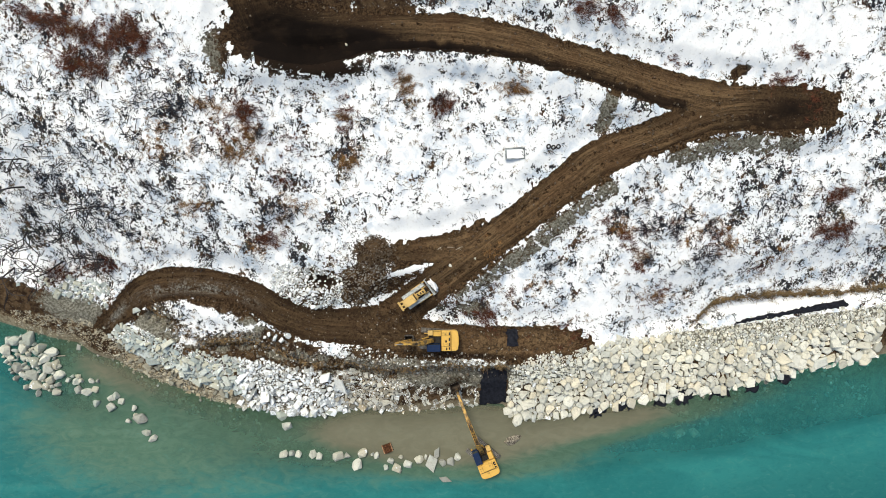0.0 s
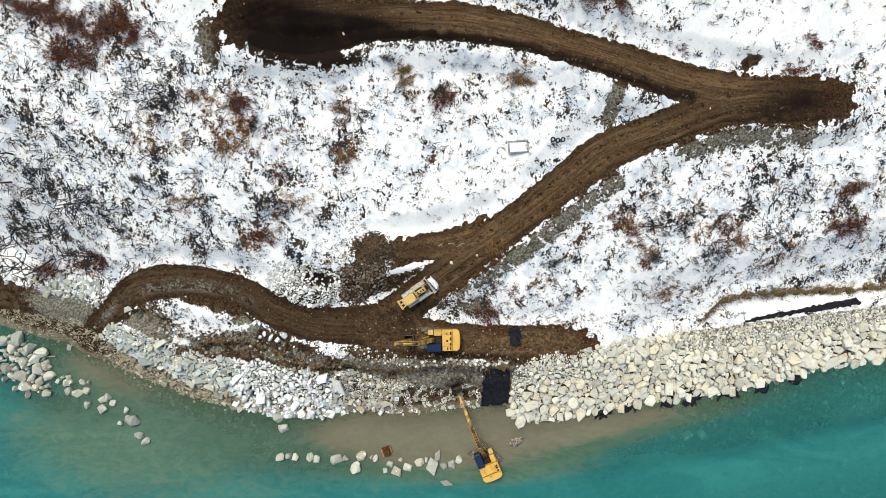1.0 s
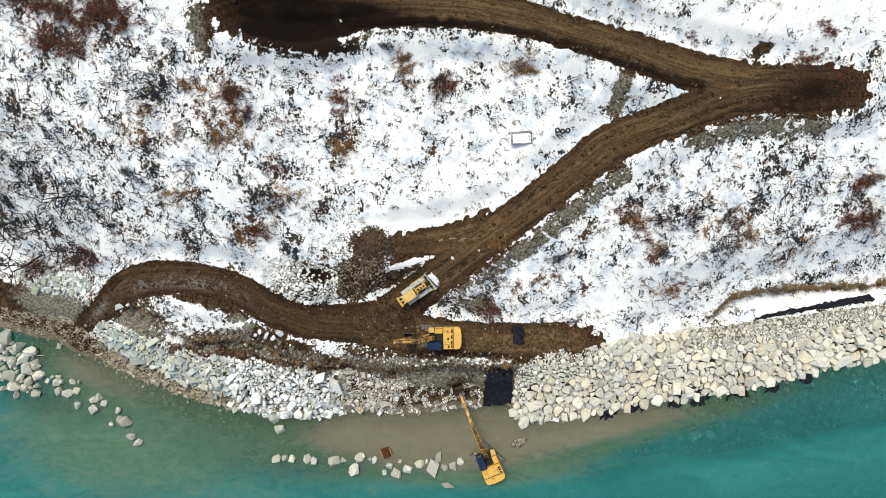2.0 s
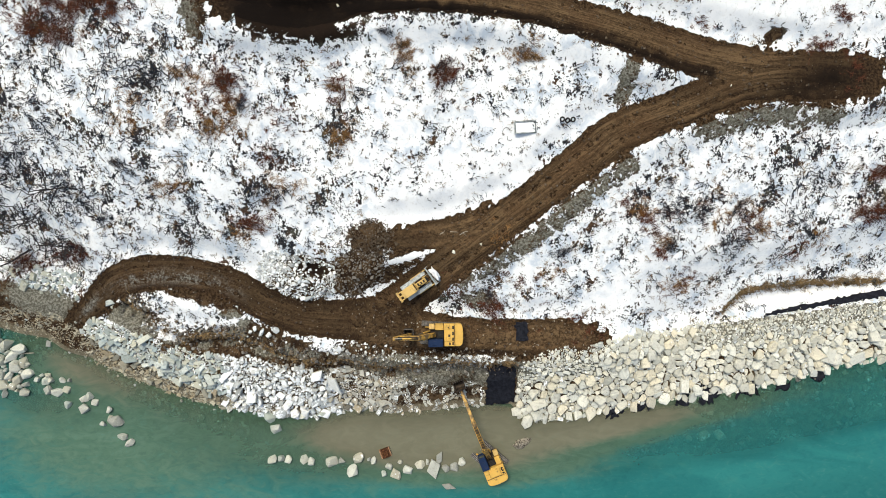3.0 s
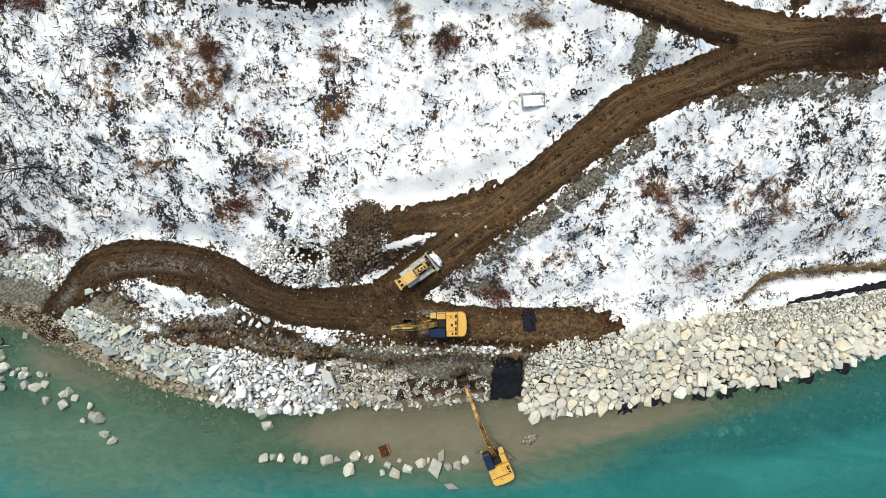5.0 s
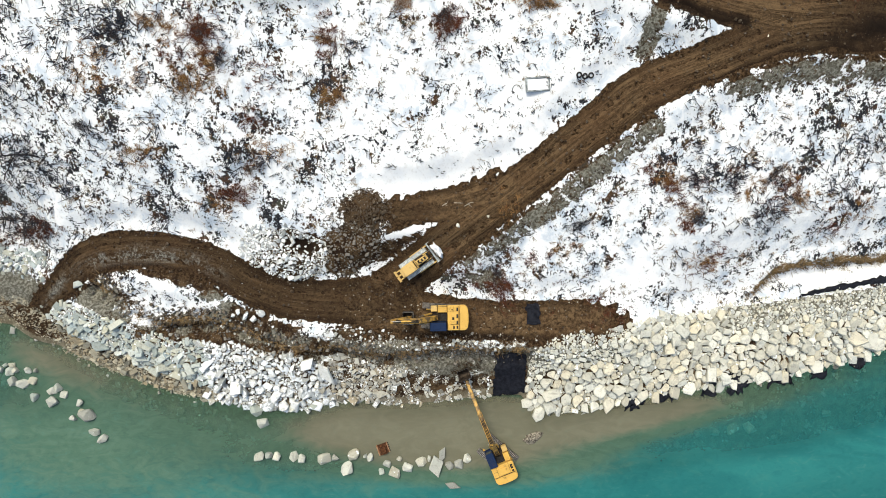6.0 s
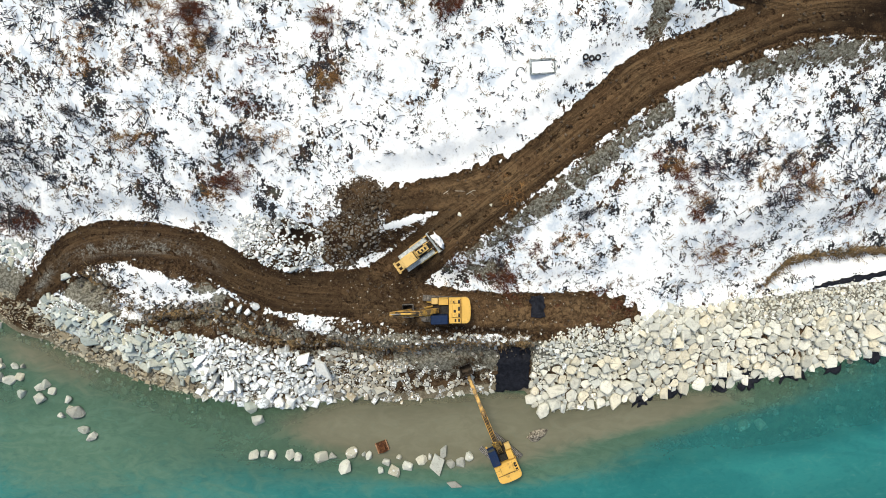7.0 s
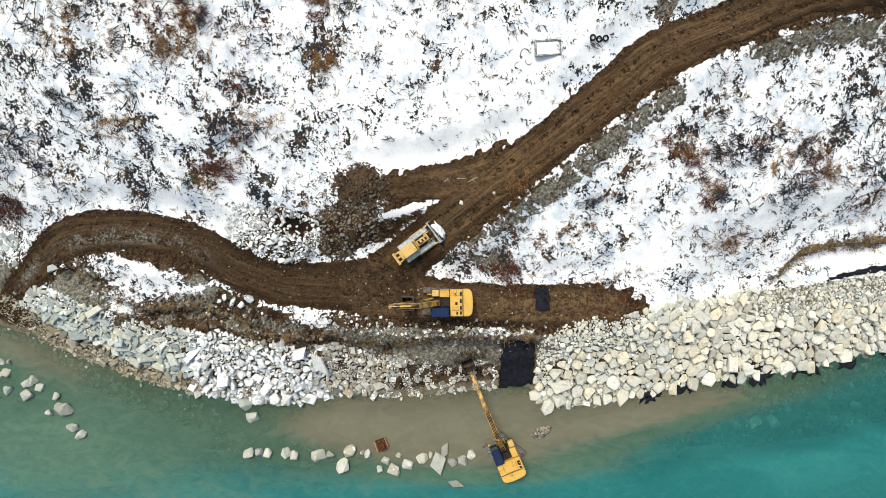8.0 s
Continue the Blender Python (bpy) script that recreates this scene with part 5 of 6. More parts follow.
# boulders standing in the river: (x, y, radius)
def river_rocks(name, rows, label, seed, flat=0.75, lift=0.0):
    r = np.random.RandomState(seed)
    meshes = [worn_mesh("boulder", RIVERSTONE, seed + i, flat) for i in range(7)]
    for x, y, q in rows:
        ob = new("boulder", meshes[r.randint(7)])
        z = 0.02 + 0.12 * q
        ob.matrix_world = pose(x, y, z + lift, r.uniform(-12, 12), r.uniform(-12, 12), r.uniform(0, 360)) @ Matrix.Diagonal((q * 1.2, q * 1.08, max(q, 0.62) * 1.1, 1))
        tagged(ob, label, "boulder", name)


river_rocks("row of boulders in the shallows", ((-24.6, -31.1, 0.64), (-23.3, -30.9, 0.44), (-22.3, -31.1, 0.51), (-20.1, -31.0, 0.64), (-19.1, -31.4, 0.51), (-16.2, -31.4, 0.77),
            (-14.8, -31.3, 0.46), (-12.7, -30.9, 0.82), (-13.2, -32.7, 0.87), (-10.3, -31.3, 0.46), (-11.0, -31.0, 0.26), (-8.2, -32.1, 0.46), (-8.9, -33.1, 0.39)),
            "pale rounded boulder standing in muddy shallow water", 500)
river_rocks("row of boulders in the shallows", ((-7.2, -33.2, 0.72), (-5.6, -32.6, 0.64), (-6.6, -31.5, 0.33), (-3.8, -31.9, 0.62), (-2.8, -31.5, 0.33), (-0.2, -32.4, 0.54),
            (1.0, -32.2, 0.62), (2.0, -31.5, 0.57), (-24.1, -26.8, 0.72), (-24.9, -25.1, 0.77), (-20.0, -25.0, 0.72), (-22.9, -24.7, 0.62)),
            "pale rounded boulder standing in muddy shallow water", 510)


def river_heap_bands(x, y):
    inside = hump(x, y, -63.0, -17.2, 5.4, 3.3, -42) + 0.12 * wave(x, y, 2.2, 33) > 0.42
    return np.where(inside, 0.22, 9), np.where(inside, 0.60 + 0.12 * wave(x, y, 3, 32), 0)


river_rocks("boulder heap in the river", [tuple(v) for v in scatter((-70, -56, -24, -11), river_heap_bands, 21, 1200, 0.86)],
            "grey boulder in a heap rising from the river", 520, lift=0.12)
river_rocks("boulder heap in the river", ((-66.7, -13.9, 0.7), (-59.8, -17.4, 0.40), (-59.0, -17.6, 0.35), (-56.3, -19.9, 0.6), (-55.6, -19.8, 0.40), (-57.5, -19.8, 0.40), (-57.0, -19.2, 0.29),
            (-56.1, -19.2, 0.40)), "grey boulder in a heap rising from the river", 530, lift=0.05)
river_rocks("line of boulders trailing into the river", ((-54.1, -19.9, 0.41), (-53.1, -19.9, 0.31), (-56.0, -21.2, 0.72), (-54.8, -21.6, 0.67), (-53.5, -21.3, 0.62), (-50.3, -22.1, 0.64), (-51.0, -22.6, 0.57),
            (-49.5, -23.1, 0.57), (-51.0, -23.9, 0.77), (-53.3, -23.2, 0.6), (-47.4, -24.1, 0.46), (-46.5, -25.6, 0.98), (-45.6, -27.8, 0.57), (-44.6, -28.7, 0.58), (-48.3, -26.0, 0.39), (-47.3, -25.2, 0.36)),
            "pale boulder partly under turquoise water", 540)
river_rocks("submerged boulders", ((-34.6, -28.6, 0.55), (36.3, -28.2, 0.8), (34.2, -28.6, 0.6), (38.6, -28.0, 0.7), (-40.2, -27.2, 0.5), (48.5, -26.2, 0.6)),
            "pale boulder seen through shallow turquoise water", 550, 0.6, -0.75)


def slab(m, size, label, seed, material=RIVERSTONE):
    r = np.random.RandomState(seed)
    a = np.arange(4) * 1.57 + r.uniform(-0.28, 0.28, 4)
    bm = plate([(size[0] * math.cos(t), size[1] * math.sin(t)) for t in a], 0, size[2], 0.03)
    bmesh.ops.rotate(bm, verts=bm.verts, cent=(0, 0, 0), matrix=Matrix.Rotation(radians(90), 3, "X"))
    ob = part("stone_slab", bm, material, None)
    ob.matrix_world = m
    return tagged(ob, label, "stone slab")


slab(pose(-1.9, -32.3, 0.45, 8, -8, 100), (1.5, 1.0, 0.3), "flat cream stone slab propped on boulders in the shallows", 2)
slab(pose(-1.2, -30.9, 0.3, 20, 10, 62), (1.0, 0.55, 0.25), "tilted cream stone slab in the muddy shallows", 5)
slab(pose(0.2, -34.9, 0.15, 4, 3, -12), (1.05, 0.45, 0.25), "pale stone slab lying awash in the river", 8)
slab(pose(-17.7, -24.7, 0.32, 8, 4, 12), (0.75, 0.35, 0.25), "pale stone slab at the waterline", 11)
slab(pose(-15.4, -20.0, 2.5, 28, 4, -50), (1.6, 0.9, 0.3), "large frosted stone slab leaning on riprap", 14, FROSTED)
slab(pose(-17.6, -18.6, 3.3, 10, 6, 40), (1.1, 0.75, 0.5), "big snow-capped stone block on the bank top", 17, FROSTED)


# stones on the river bed that show through the water
def bed_bands(x, y):
    s = y - shore(x)
    inside = (s > np.where(x > 12, -12.5, -8.5)) & (s < -0.6) & (wave(x, y, 5, 52) > np.where(x > 12, 0.1, -0.35) - 0.05 * (s + 4))
    inside &= (x > 12) | (x < -28)
    return np.where(inside, 0.09, 9), np.where(inside, 0.34, 0)


stone_bank("riverbed_stones", scatter((-66, 66, -34, -8), bed_bands, 13, 5000), DROWNED, DROWNED,
           "drowned stones on the shallow river bed", "stones", 8, most=0, tilt=0.5, loose=0.7)


# ---- cloth, wreckage and small finds ----
def drape(name, corners, label, seed, lift=0.10, fray=0.25, wrinkle=0.05, n=28, floor=None):
    """A cloth laid over the ground between four corners in plan, with an uneven edge."""
    c = [Vector((*p, 0)) for p in corners]
    r = np.random.RandomState(seed)
    u, v = np.meshgrid(np.linspace(0, 1, n), np.linspace(0, 1, n))
    p = [(1 - u) * (1 - v) * c[0][k] + u * (1 - v) * c[1][k] + u * v * c[2][k] + (1 - u) * v * c[3][k] for k in (0, 1)]
    edge = np.minimum(np.minimum(u, 1 - u), np.minimum(v, 1 - v))
    x = p[0] + fray * (1 - step(0, 0.2, edge)) * wave(p[0], p[1], 1.2, seed)
    y = p[1] + fray * (1 - step(0, 0.2, edge)) * wave(p[0], p[1], 1.0, seed + 1)
    z = height(x.ravel(), y.ravel()).reshape(x.shape)
    z = np.maximum(z, floor) if floor is not None else z
    z = z + lift + wrinkle * wave(x, y, 0.9, seed + 2) + 0.5 * wrinkle * wave(x, y, 0.4, seed + 3)
    top = np.stack([x.ravel(), y.ravel(), z.ravel()], 1)
    i = (np.arange(n - 1)[:, None] * n + np.arange(n - 1)).ravel()
    up = np.stack([i, i + 1, i + 1 + n, i + n], 1)
    under = up[:, ::-1] + n * n
    rim = list(range(n)) + [k * n + n - 1 for k in range(1, n)] + list(range(n * n - 2, n * n - n - 1, -1)) + [k * n for k in range(n - 2, 0, -1)]
    walls = [[b, a, a + n * n, b + n * n] for a, b in zip(rim, rim[1:] + rim[:1])]
    ob = mesh_object(name, np.concatenate([top, top - (0, 0, 0.02)]), [*map(list, up), *map(list, under), *walls], TARP, smooth=True)
    return tagged(ob, label, "geotextile")


drape("geotextile_sheet", ((5.5, -17.7), (9.2, -17.8), (9.5, -23.0), (5.4, -23.5)), "black geotextile sheet spread down the bank into water", 600, 0.28, 0.22, floor=-0.05)
drape("geotextile_roll", ((9.0, -11.3), (10.55, -11.2), (10.75, -13.7), (9.15, -13.8)), "folded black geotextile lying on the muddy bench", 610, 0.40, 0.10, 0.05)
for k, (x, y, w) in enumerate(((23.4, -24.0, 1.3), (27.6, -23.0, 1.2), (33.2, -22.6, 1.1), (36.6, -22.2, 1.5), (42.4, -21.2, 1.9), (47.2, -20.3, 1.0), (52.0, -18.9, 1.3))):
    drape("geotextile_edge", ((x - w * 0.8, y - 1.2), (x + w * 0.8, y - 0.85), (x + w * 0.7, y + 1.2), (x - w * 0.7, y + 1.1)), "torn black geotextile edge showing under riprap", 620 + 5 * k, 0.08, 0.6, 0.05, 16, 0.0)
drape("geotextile_edge", ((43.0, -10.9), (60.5, -8.2), (60.2, -7.2), (45.0, -10.1)), "strip of black geotextile between snow bench and gravel", 670, 0.12, 0.16, 0.05, 40)


def spare_bucket(m):
    top = thing("excavator_bucket", m, "rusty spare excavator bucket standing in muddy water", "bucket")
    bm = bmesh.new()
    arc = [(0.8 * math.cos(a), 0.65 * math.sin(a)) for a in np.linspace(radians(20), radians(220), 9)]
    plate(arc + [(x * 0.9, z * 0.88 - 0.02) for x, z in arc[::-1]], -0.75, 0.75, 0, bm)
    for y in (-0.75, 0.69):
        plate(arc, y, y + 0.06, 0, bm)
    part("shell", bm, RUST, top).matrix_local = pose(0, 0, 0.45)
    part("hitch_frame", boxes((-0.45, 0.35, -0.42, -0.3, 0.9, 1.35), (-0.45, 0.35, 0.3, 0.42, 0.9, 1.35), (-0.45, -0.33, -0.42, 0.42, 1.2, 1.38), (0.25, 0.37, -0.42, 0.42, 1.2, 1.38), bevel=0.02), RUST, top)
    part("wear_strip", boxes((0.65, 0.85, -0.78, 0.78, 0.5, 0.78), (-0.85, -0.72, -0.78, 0.78, 0.55, 0.8), bevel=0.02), BRIGHTRUST, top, "orange rusted wear strip")
    for y in (-0.6, -0.3, 0.0, 0.3, 0.6):
        part("tooth", boxes((-1.02, -0.8, y - 0.06, y + 0.06, 0.5, 0.6), bevel=0.02), DARKSTEEL, top)


spare_bucket(pose(-8.7, -30.2, -0.45, 0, 0, 200) @ Matrix.Scale(0.86, 4))


def trough(m):
    top = thing("metal_trough", m, "snow-filled metal trough lying on the snowy slope", "trough")
    part("rim", boxes((-1.3, 1.3, 0.60, 0.78, 0.0, 0.42), (-1.3, 1.3, -0.76, -0.62, 0.0, 0.42), (-1.3, -1.14, -0.62, 0.60, 0.0, 0.42), (1.12, 1.3, -0.62, 0.60, 0.0, 0.42), bevel=0.03), FROSTED_METAL, top, "frosted grey metal rim")
    fill = boxes((-1.16, 1.14, -0.63, 0.61, 0.02, 0.3), bevel=0.05)
    part("snow_filling", fill, SNOW, top)


trough(pose(9.45, 13.0, drop_to(9.45, 13.0) - 0.05, 6, 0, 3))


def tyre(m):
    bm = bmesh.new()
    ring = [(0.25 + 0.09 * math.cos(a), 0.09 + 0.09 * math.sin(a)) for a in np.linspace(0, 6.283, 9)[:-1]]
    rows = [[bm.verts.new((r * math.cos(b), r * math.sin(b), z)) for r, z in ring] for b in np.linspace(0, 6.283, 19)[:-1]]
    for i in range(18):
        for j in range(8):
            bm.faces.new((rows[i][j], rows[(i + 1) % 18][j], rows[(i + 1) % 18][(j + 1) % 8], rows[i][(j + 1) % 8]))
    bmesh.ops.recalc_face_normals(bm, faces=bm.faces)
    ob = part("tyre", bm, BLACK, None)
    ob.data.shade_smooth()
    ob.matrix_world = m
    tagged(ob, "old black tyre half sunk in snow", "tyre", "discarded tyres")


for x, y in ((13.84, 13.9), (14.5, 13.82), (15.2, 13.95)):
    tyre(pose(x, y, drop_to(x, y) - 0.05, 16, 9, 0))


def hose_loop(m, radius, turn, seed):
    """A stiff black hose bent into most of a ring."""
    r = np.random.RandomState(seed)
    ring = [(radius * (1 + 0.12 * math.sin(2 * a + seed)) * math.cos(a), radius * math.sin(a), 0.03 + 0.02 * r.rand()) for a in np.linspace(0, radians(turn), 15)]
    ob = part("hose", rods(*((a, b, 0.028) for a, b in zip(ring, ring[1:])), sides=6), BLACK, None)
    ob.matrix_world = m
    tagged(ob, "loop of thin dark hose lying on the snow", "hose", "hose loops beside the trough")


for k, (x, y, radius, turn) in enumerate(((7.2, 12.6, 0.42, 250), (6.6, 11.4, 0.38, 160), (7.6, 11.8, 0.3, 200), (5.1, 10.6, 0.4, 190), (18.0, 11.9, 0.5, 130))):
    hose_loop(pose(x, y, drop_to(x, y) + 0.03, 8, 0, 70 * k), radius, turn, 660 + k)


def debris_raft(m):
    ob = lump("half_sunk_rock", m, (1.5, 0.62, 0.45), WETROCK, "brown wet half-sunk rock with pale flecks", "rock", 9, 0.45)
    return ob


debris_raft(pose(10.5, -28.9, -0.1, 0, 0, 22))
driftlog = part("driftwood_log", rods(((-0.95, 0, 0), (0.95, 0, 0.05), 0.08), sides=8), DRIFTWOOD, None)
driftlog.matrix_world = pose(-59.0, -16.1, 0.12, 0, 0, 4)
tagged(driftlog, "pale driftwood log floating beside boulder heap", "log")


def pale_branch(m, long, seed):
    r = np.random.RandomState(seed)
    bm = rods(((0, 0, 0), (long * 0.55, 0.1 * long, 0.06), 0.045), ((long * 0.55, 0.1 * long, 0.06), (long, 0.02 * long, 0.04), 0.032), sides=6)
    for f in (0.35, 0.6, 0.8):
        rod(bm, (long * f, 0.08 * long, 0.05), (long * (f + 0.2), r.uniform(-0.35, 0.35) * long, 0.08), 0.028, 0.018, 5)
    ob = part("branch", bm, DRIFTWOOD, None)
    ob.matrix_world = m
    tagged(ob, "pale broken branch lying on the dirt spur", "branch", "branches on the dirt spur")


for k, (x, y, long, turn) in enumerate(((0.4, 0.55, 2.0, -12), (1.6, 0.15, 1.4, 20), (-0.9, 0.2, 0.9, 30))):
    pale_branch(pose(x, y, drop_to(x, y) + 0.22, 0, 6, turn), long, 690 + k)


def bank_boulders(rows, label, group, seed, material):
    r = np.random.RandomState(seed)
    meshes = [worn_mesh("boulder", material, seed + i) for i in range(5)]
    for x, y, q in rows:
        ob = new("boulder", meshes[r.randint(5)])
        ob.matrix_world = stone_pose(x, y, q, r)
        tagged(ob, label, "boulder", group)


bank_boulders(((-22.4, -12.2, 0.5), (-23.4, -12.8, 0.45), (-24.4, -12.4, 0.5), (-25.2, -12.0, 0.35), (-21.4, -12.9, 0.3)), "snow-capped grey boulder beside the muddy track", "boulders beside the track", 580, FROSTED)
bank_boulders(((0.9, -2.0, 0.24), (4.3, -1.0, 0.2), (-0.5, 0.5, 0.2), (2.2, 0.9, 0.16), (33.5, 17.6, 0.2), (-12.5, 26.5, 0.22)), "pale loose stone lying on the dirt road", "loose stones on the road", 590, CREAM)


# ---- plants ----
def blades(centres, count, length, width, lean, spread_r, seed, z_lift=0.0, comb=0.0):
    """Bent, tapering leaves or twigs round each centre, as corner and triangle arrays."""
    r = np.random.RandomState(seed)
    n = len(centres) * count
    c = np.repeat(centres, count, 0)
    size = np.repeat(r.uniform(0.6, 1.35, len(centres)), count)
    a, e = r.uniform(0, 6.283, n), np.radians(r.uniform(*lean, n))
    if comb:
        a = np.pi * (1.0 + 0.55 * wave(c[:, 0], c[:, 1], 11, 60)) + r.normal(size=n) * comb + np.pi * (r.rand(n) < 0.5)
    L, w = size * r.uniform(*length, n), r.uniform(*width, n) * np.sqrt(size)
    b = c[:, :3] + np.stack([r.normal(size=n) * spread_r, r.normal(size=n) * spread_r, np.full(n, z_lift)], 1) * size[:, None]
    d = np.stack([np.cos(a), np.sin(a), np.zeros(n)], 1)
    s = np.stack([-np.sin(a), np.cos(a), np.zeros(n)], 1) * (w / 2)[:, None]
    up = np.array((0, 0, 1.0))
    bend = r.normal(size=n)[:, None] * 0.32 * L[:, None] * s / (w / 2)[:, None]
    mid = b + d * (L * 0.55 * np.cos(e))[:, None] + up * (L * 0.55 * np.sin(e))[:, None] + bend * 0.5
    tip = b + d * (L * np.cos(e * 0.7))[:, None] + up * (L * 0.8 * np.sin(e) * 0.9)[:, None] + bend
    v = np.stack([b - s * 0.7, b + s * 0.7, mid - s, mid + s, tip], 1).reshape(-1, 3)
    k = np.arange(n)[:, None] * 5
    f = np.concatenate([k + (0, 1, 3), k + (0, 3, 2), k + (2, 3, 4)], 0)
    return v, f


def plantable(n, seed, power=1.0, region=(-68, 68, -16, 36), clump=2.2):
    """Places on the snowy slope, thicker where more plants break through, in clumps, clear of the roads and the stone banks."""
    r = np.random.RandomState(seed)
    x, y = r.uniform(region[0], region[1], n), r.uniform(region[2], region[3], n)
    p = np.clip((blob_field(x, y) - 0.12) * 1.3, 0, 1) ** power * np.clip(0.5 + 0.8 * wave(x, y, clump, seed) + 0.4 * wave(x, y, 8, seed + 1), 0, 1)
    low = np.maximum(np.interp(x, *TOP_W) + 1.2 + 3.2 * step(-44, -50, x), np.where(x > 7, np.interp(x, *TOP_E) + 0.5, -99))
    ok = (r.rand(n) < p) & (bare_field(x, y) < 0.3) & (y > low)
    x, y = x[ok], y[ok]
    return np.stack([x, y, height(x, y)], 1)


def stuff(name, parts_list, material, label, category):
    v, f, k = [], [], 0
    for a, b in parts_list:
        v.append(a), f.append(b + k)
        k += len(a)
    return tagged(mesh_object(name, np.concatenate(v), np.concatenate(f), material), label, category, kind="stuff")


stuff("bramble_scrub", [blades(plantable(8500, 701, 1.2), 8, (0.10, 0.34), (0.05, 0.13), (5, 40), 0.2, 702, 0.04, 0.9),
                        blades(plantable(2400, 703, 1.5, clump=5), 9, (0.25, 0.75), (0.04, 0.10), (3, 32), 0.3, 704, 0.05, 0.8),
                        blades(plantable(800, 705, 1.4, region=(-68, -30, -6, 26), clump=4), 6, (0.5, 1.4), (0.05, 0.13), (3, 25), 0.4, 706, 0.08, 0.6),
                        blades(plantable(260, 709, 1.2, region=(24, 68, -8, 14), clump=4), 6, (0.4, 1.0), (0.05, 0.11), (3, 25), 0.35, 710, 0.06, 0.6)],
      TUFT, "dark dead bramble leaves poking through thin snow", "scrub")
stuff("dry_grass", [blades(plantable(5200, 711, 1.0), 12, (0.2, 0.6), (0.025, 0.05), (15, 60), 0.14, 712, 0.02)], STRAW, "tan dead grass tufts poking through snow", "grass")


def drifts(rows, seed):
    """Points thrown about each (x, y, spread x, spread y, turn, count)."""
    r = np.random.RandomState(seed)
    out = []
    for x, y, sx, sy, turn, n in rows:
        u, v = r.normal(size=n) * sx, r.normal(size=n) * sy
        c, s = math.cos(radians(turn)), math.sin(radians(turn))
        px, py = x + u * c - v * s, y + u * s + v * c
        keep = wave(px, py, 1.8, seed) > -0.25
        px, py = px[keep], py[keep]
        out.append(np.stack([px, py, height(px, py)], 1))
    return np.concatenate(out)


stuff("thorn_scrub", [blades(drifts(((-35.9, 19.4, 1.8, 1.2, -20, 60), (-54.0, 8.8, 2.2, 3.2, 20, 110), (-45.5, 3.8, 2, 0.9, -40, 50), (-48.3, 5.9, 1.5, 1.2, 0, 40), (-49.3, 14.3, 1.6, 1.4, 0, 30), (28.2, 3.5, 1.2, 0.9, -60, 34), (32.2, 3.4, 1.3, 1, -60, 40), (38.3, 1.3, 1.8, 1.2, 10, 46),
                                     (44.6, 1.9, 1.2, 1.8, 0, 40), (36.8, -0.8, 1, 0.6, 0, 20), (46.5, 7.5, 2.2, 0.8, 10, 34), (-22.6, 5.2, 1.8, 0.7, 10, 36), (-10.0, 17.2, 1, 0.3, 15, 16), (35.8, -2.1, 1.4, 0.8, 0, 26), (-52.9, -0.3, 2.4, 0.8, -10, 40)), 750), 9, (0.2, 0.85), (0.05, 0.13), (3, 30), 0.3, 751, 0.05, 0.7)],
      TUFT, "dark matted thorn scrub breaking through the snow", "scrub")
stuff("snow_twigs", [blades(drifts(((1.0, 6.3, 2.6, 0.9, 18, 18), (5.5, 8.4, 2.4, 0.8, 22, 10), (-6.5, 4.6, 3.5, 1.2, 10, 12), (-13.0, 2.6, 1.0, 1.0, 0, 12), (9.6, 10.4, 0.7, 0.5, 20, 6)), 770), 4, (0.10, 0.36), (0.05, 0.12), (3, 25), 0.22, 771, 0.04, 0.4)],
      TUFT, "short dark twig ends poking through smooth snow", "twigs")
stuff("fern_litter", [blades(drifts(((-45, 28, 5.5, 1.4, -14, 420), (-46.5, 24, 2.8, 0.9, -10, 150), (-39, 26.5, 1.6, 1.4, 0, 90), (54.5, 3, 2.2, 1.0, 10, 120), (54.5, 8, 1.6, 0.7, 0, 60),
                                     (0, 19.2, 1.0, 0.7, 0, 40), (-26, 17.5, 0.7, 2.0, 10, 70), (4.5, -8.6, 3.0, 1.2, -20, 55), (-51, -1.9, 2.6, 0.8, 0, 90), (-24, 2, 1.4, 0.9, 0, 60),
                                     (-13.2, 17.6, 0.5, 1.4, 0, 40), (19, 30, 2.5, 0.7, 0, 60), (44.6, 22.6, 1.1, 0.6, 20, 60), (46.2, 25.8, 0.9, 0.5, -20, 36), (30.0, 24.6, 0.7, 0.5, 0, 30), (18.5, -12.2, 1.6, 1.2, 0, 60), (48.5, 19.5, 0.8, 1.8, 0, 30), (25.4, 2.2, 0.8, 0.9, -30, 34), (37.9, 0.9, 1.3, 0.9, -16, 34), (10.0, -5.9, 1.3, 0.9, -2, 34), (27.3, -2.1, 0.8, 0.9, 12, 34), (45.6, -1.6, 1.3, 0.9, 26, 34), (-28.6, 15.5, 1.3, 0.9, -20, 34), (-21.3, 9.9, 0.8, 0.9, -6, 34), (-20.4, 13.8, 1.3, 0.9, 8, 34),
                                     (22.4, 3.8, 1, 0.6, -40, 26), (28.2, 3.1, 0.9, 0.7, -50, 20), (32.2, 3.0, 0.9, 0.7, -50, 20), (38.2, 2.1, 1, 0.9, -70, 26), (25.7, 1.0, 0.9, 0.6, -50, 24), (30.6, -7.1, 1.2, 0.6, 10, 30), (-25.3, 16.8, 0.8, 1.4, 15, 46), (-12.6, 18.4, 0.5, 1.2, 10, 30),
                                     (31.9, -5.1, 1, 0.8, 0, 30)), 730), 11, (0.15, 0.6), (0.03, 0.07), (3, 35), 0.16, 731, 0.05, 0.7)],
      RUSSET, "russet dead fern fronds lying over the snow", "dead fern")
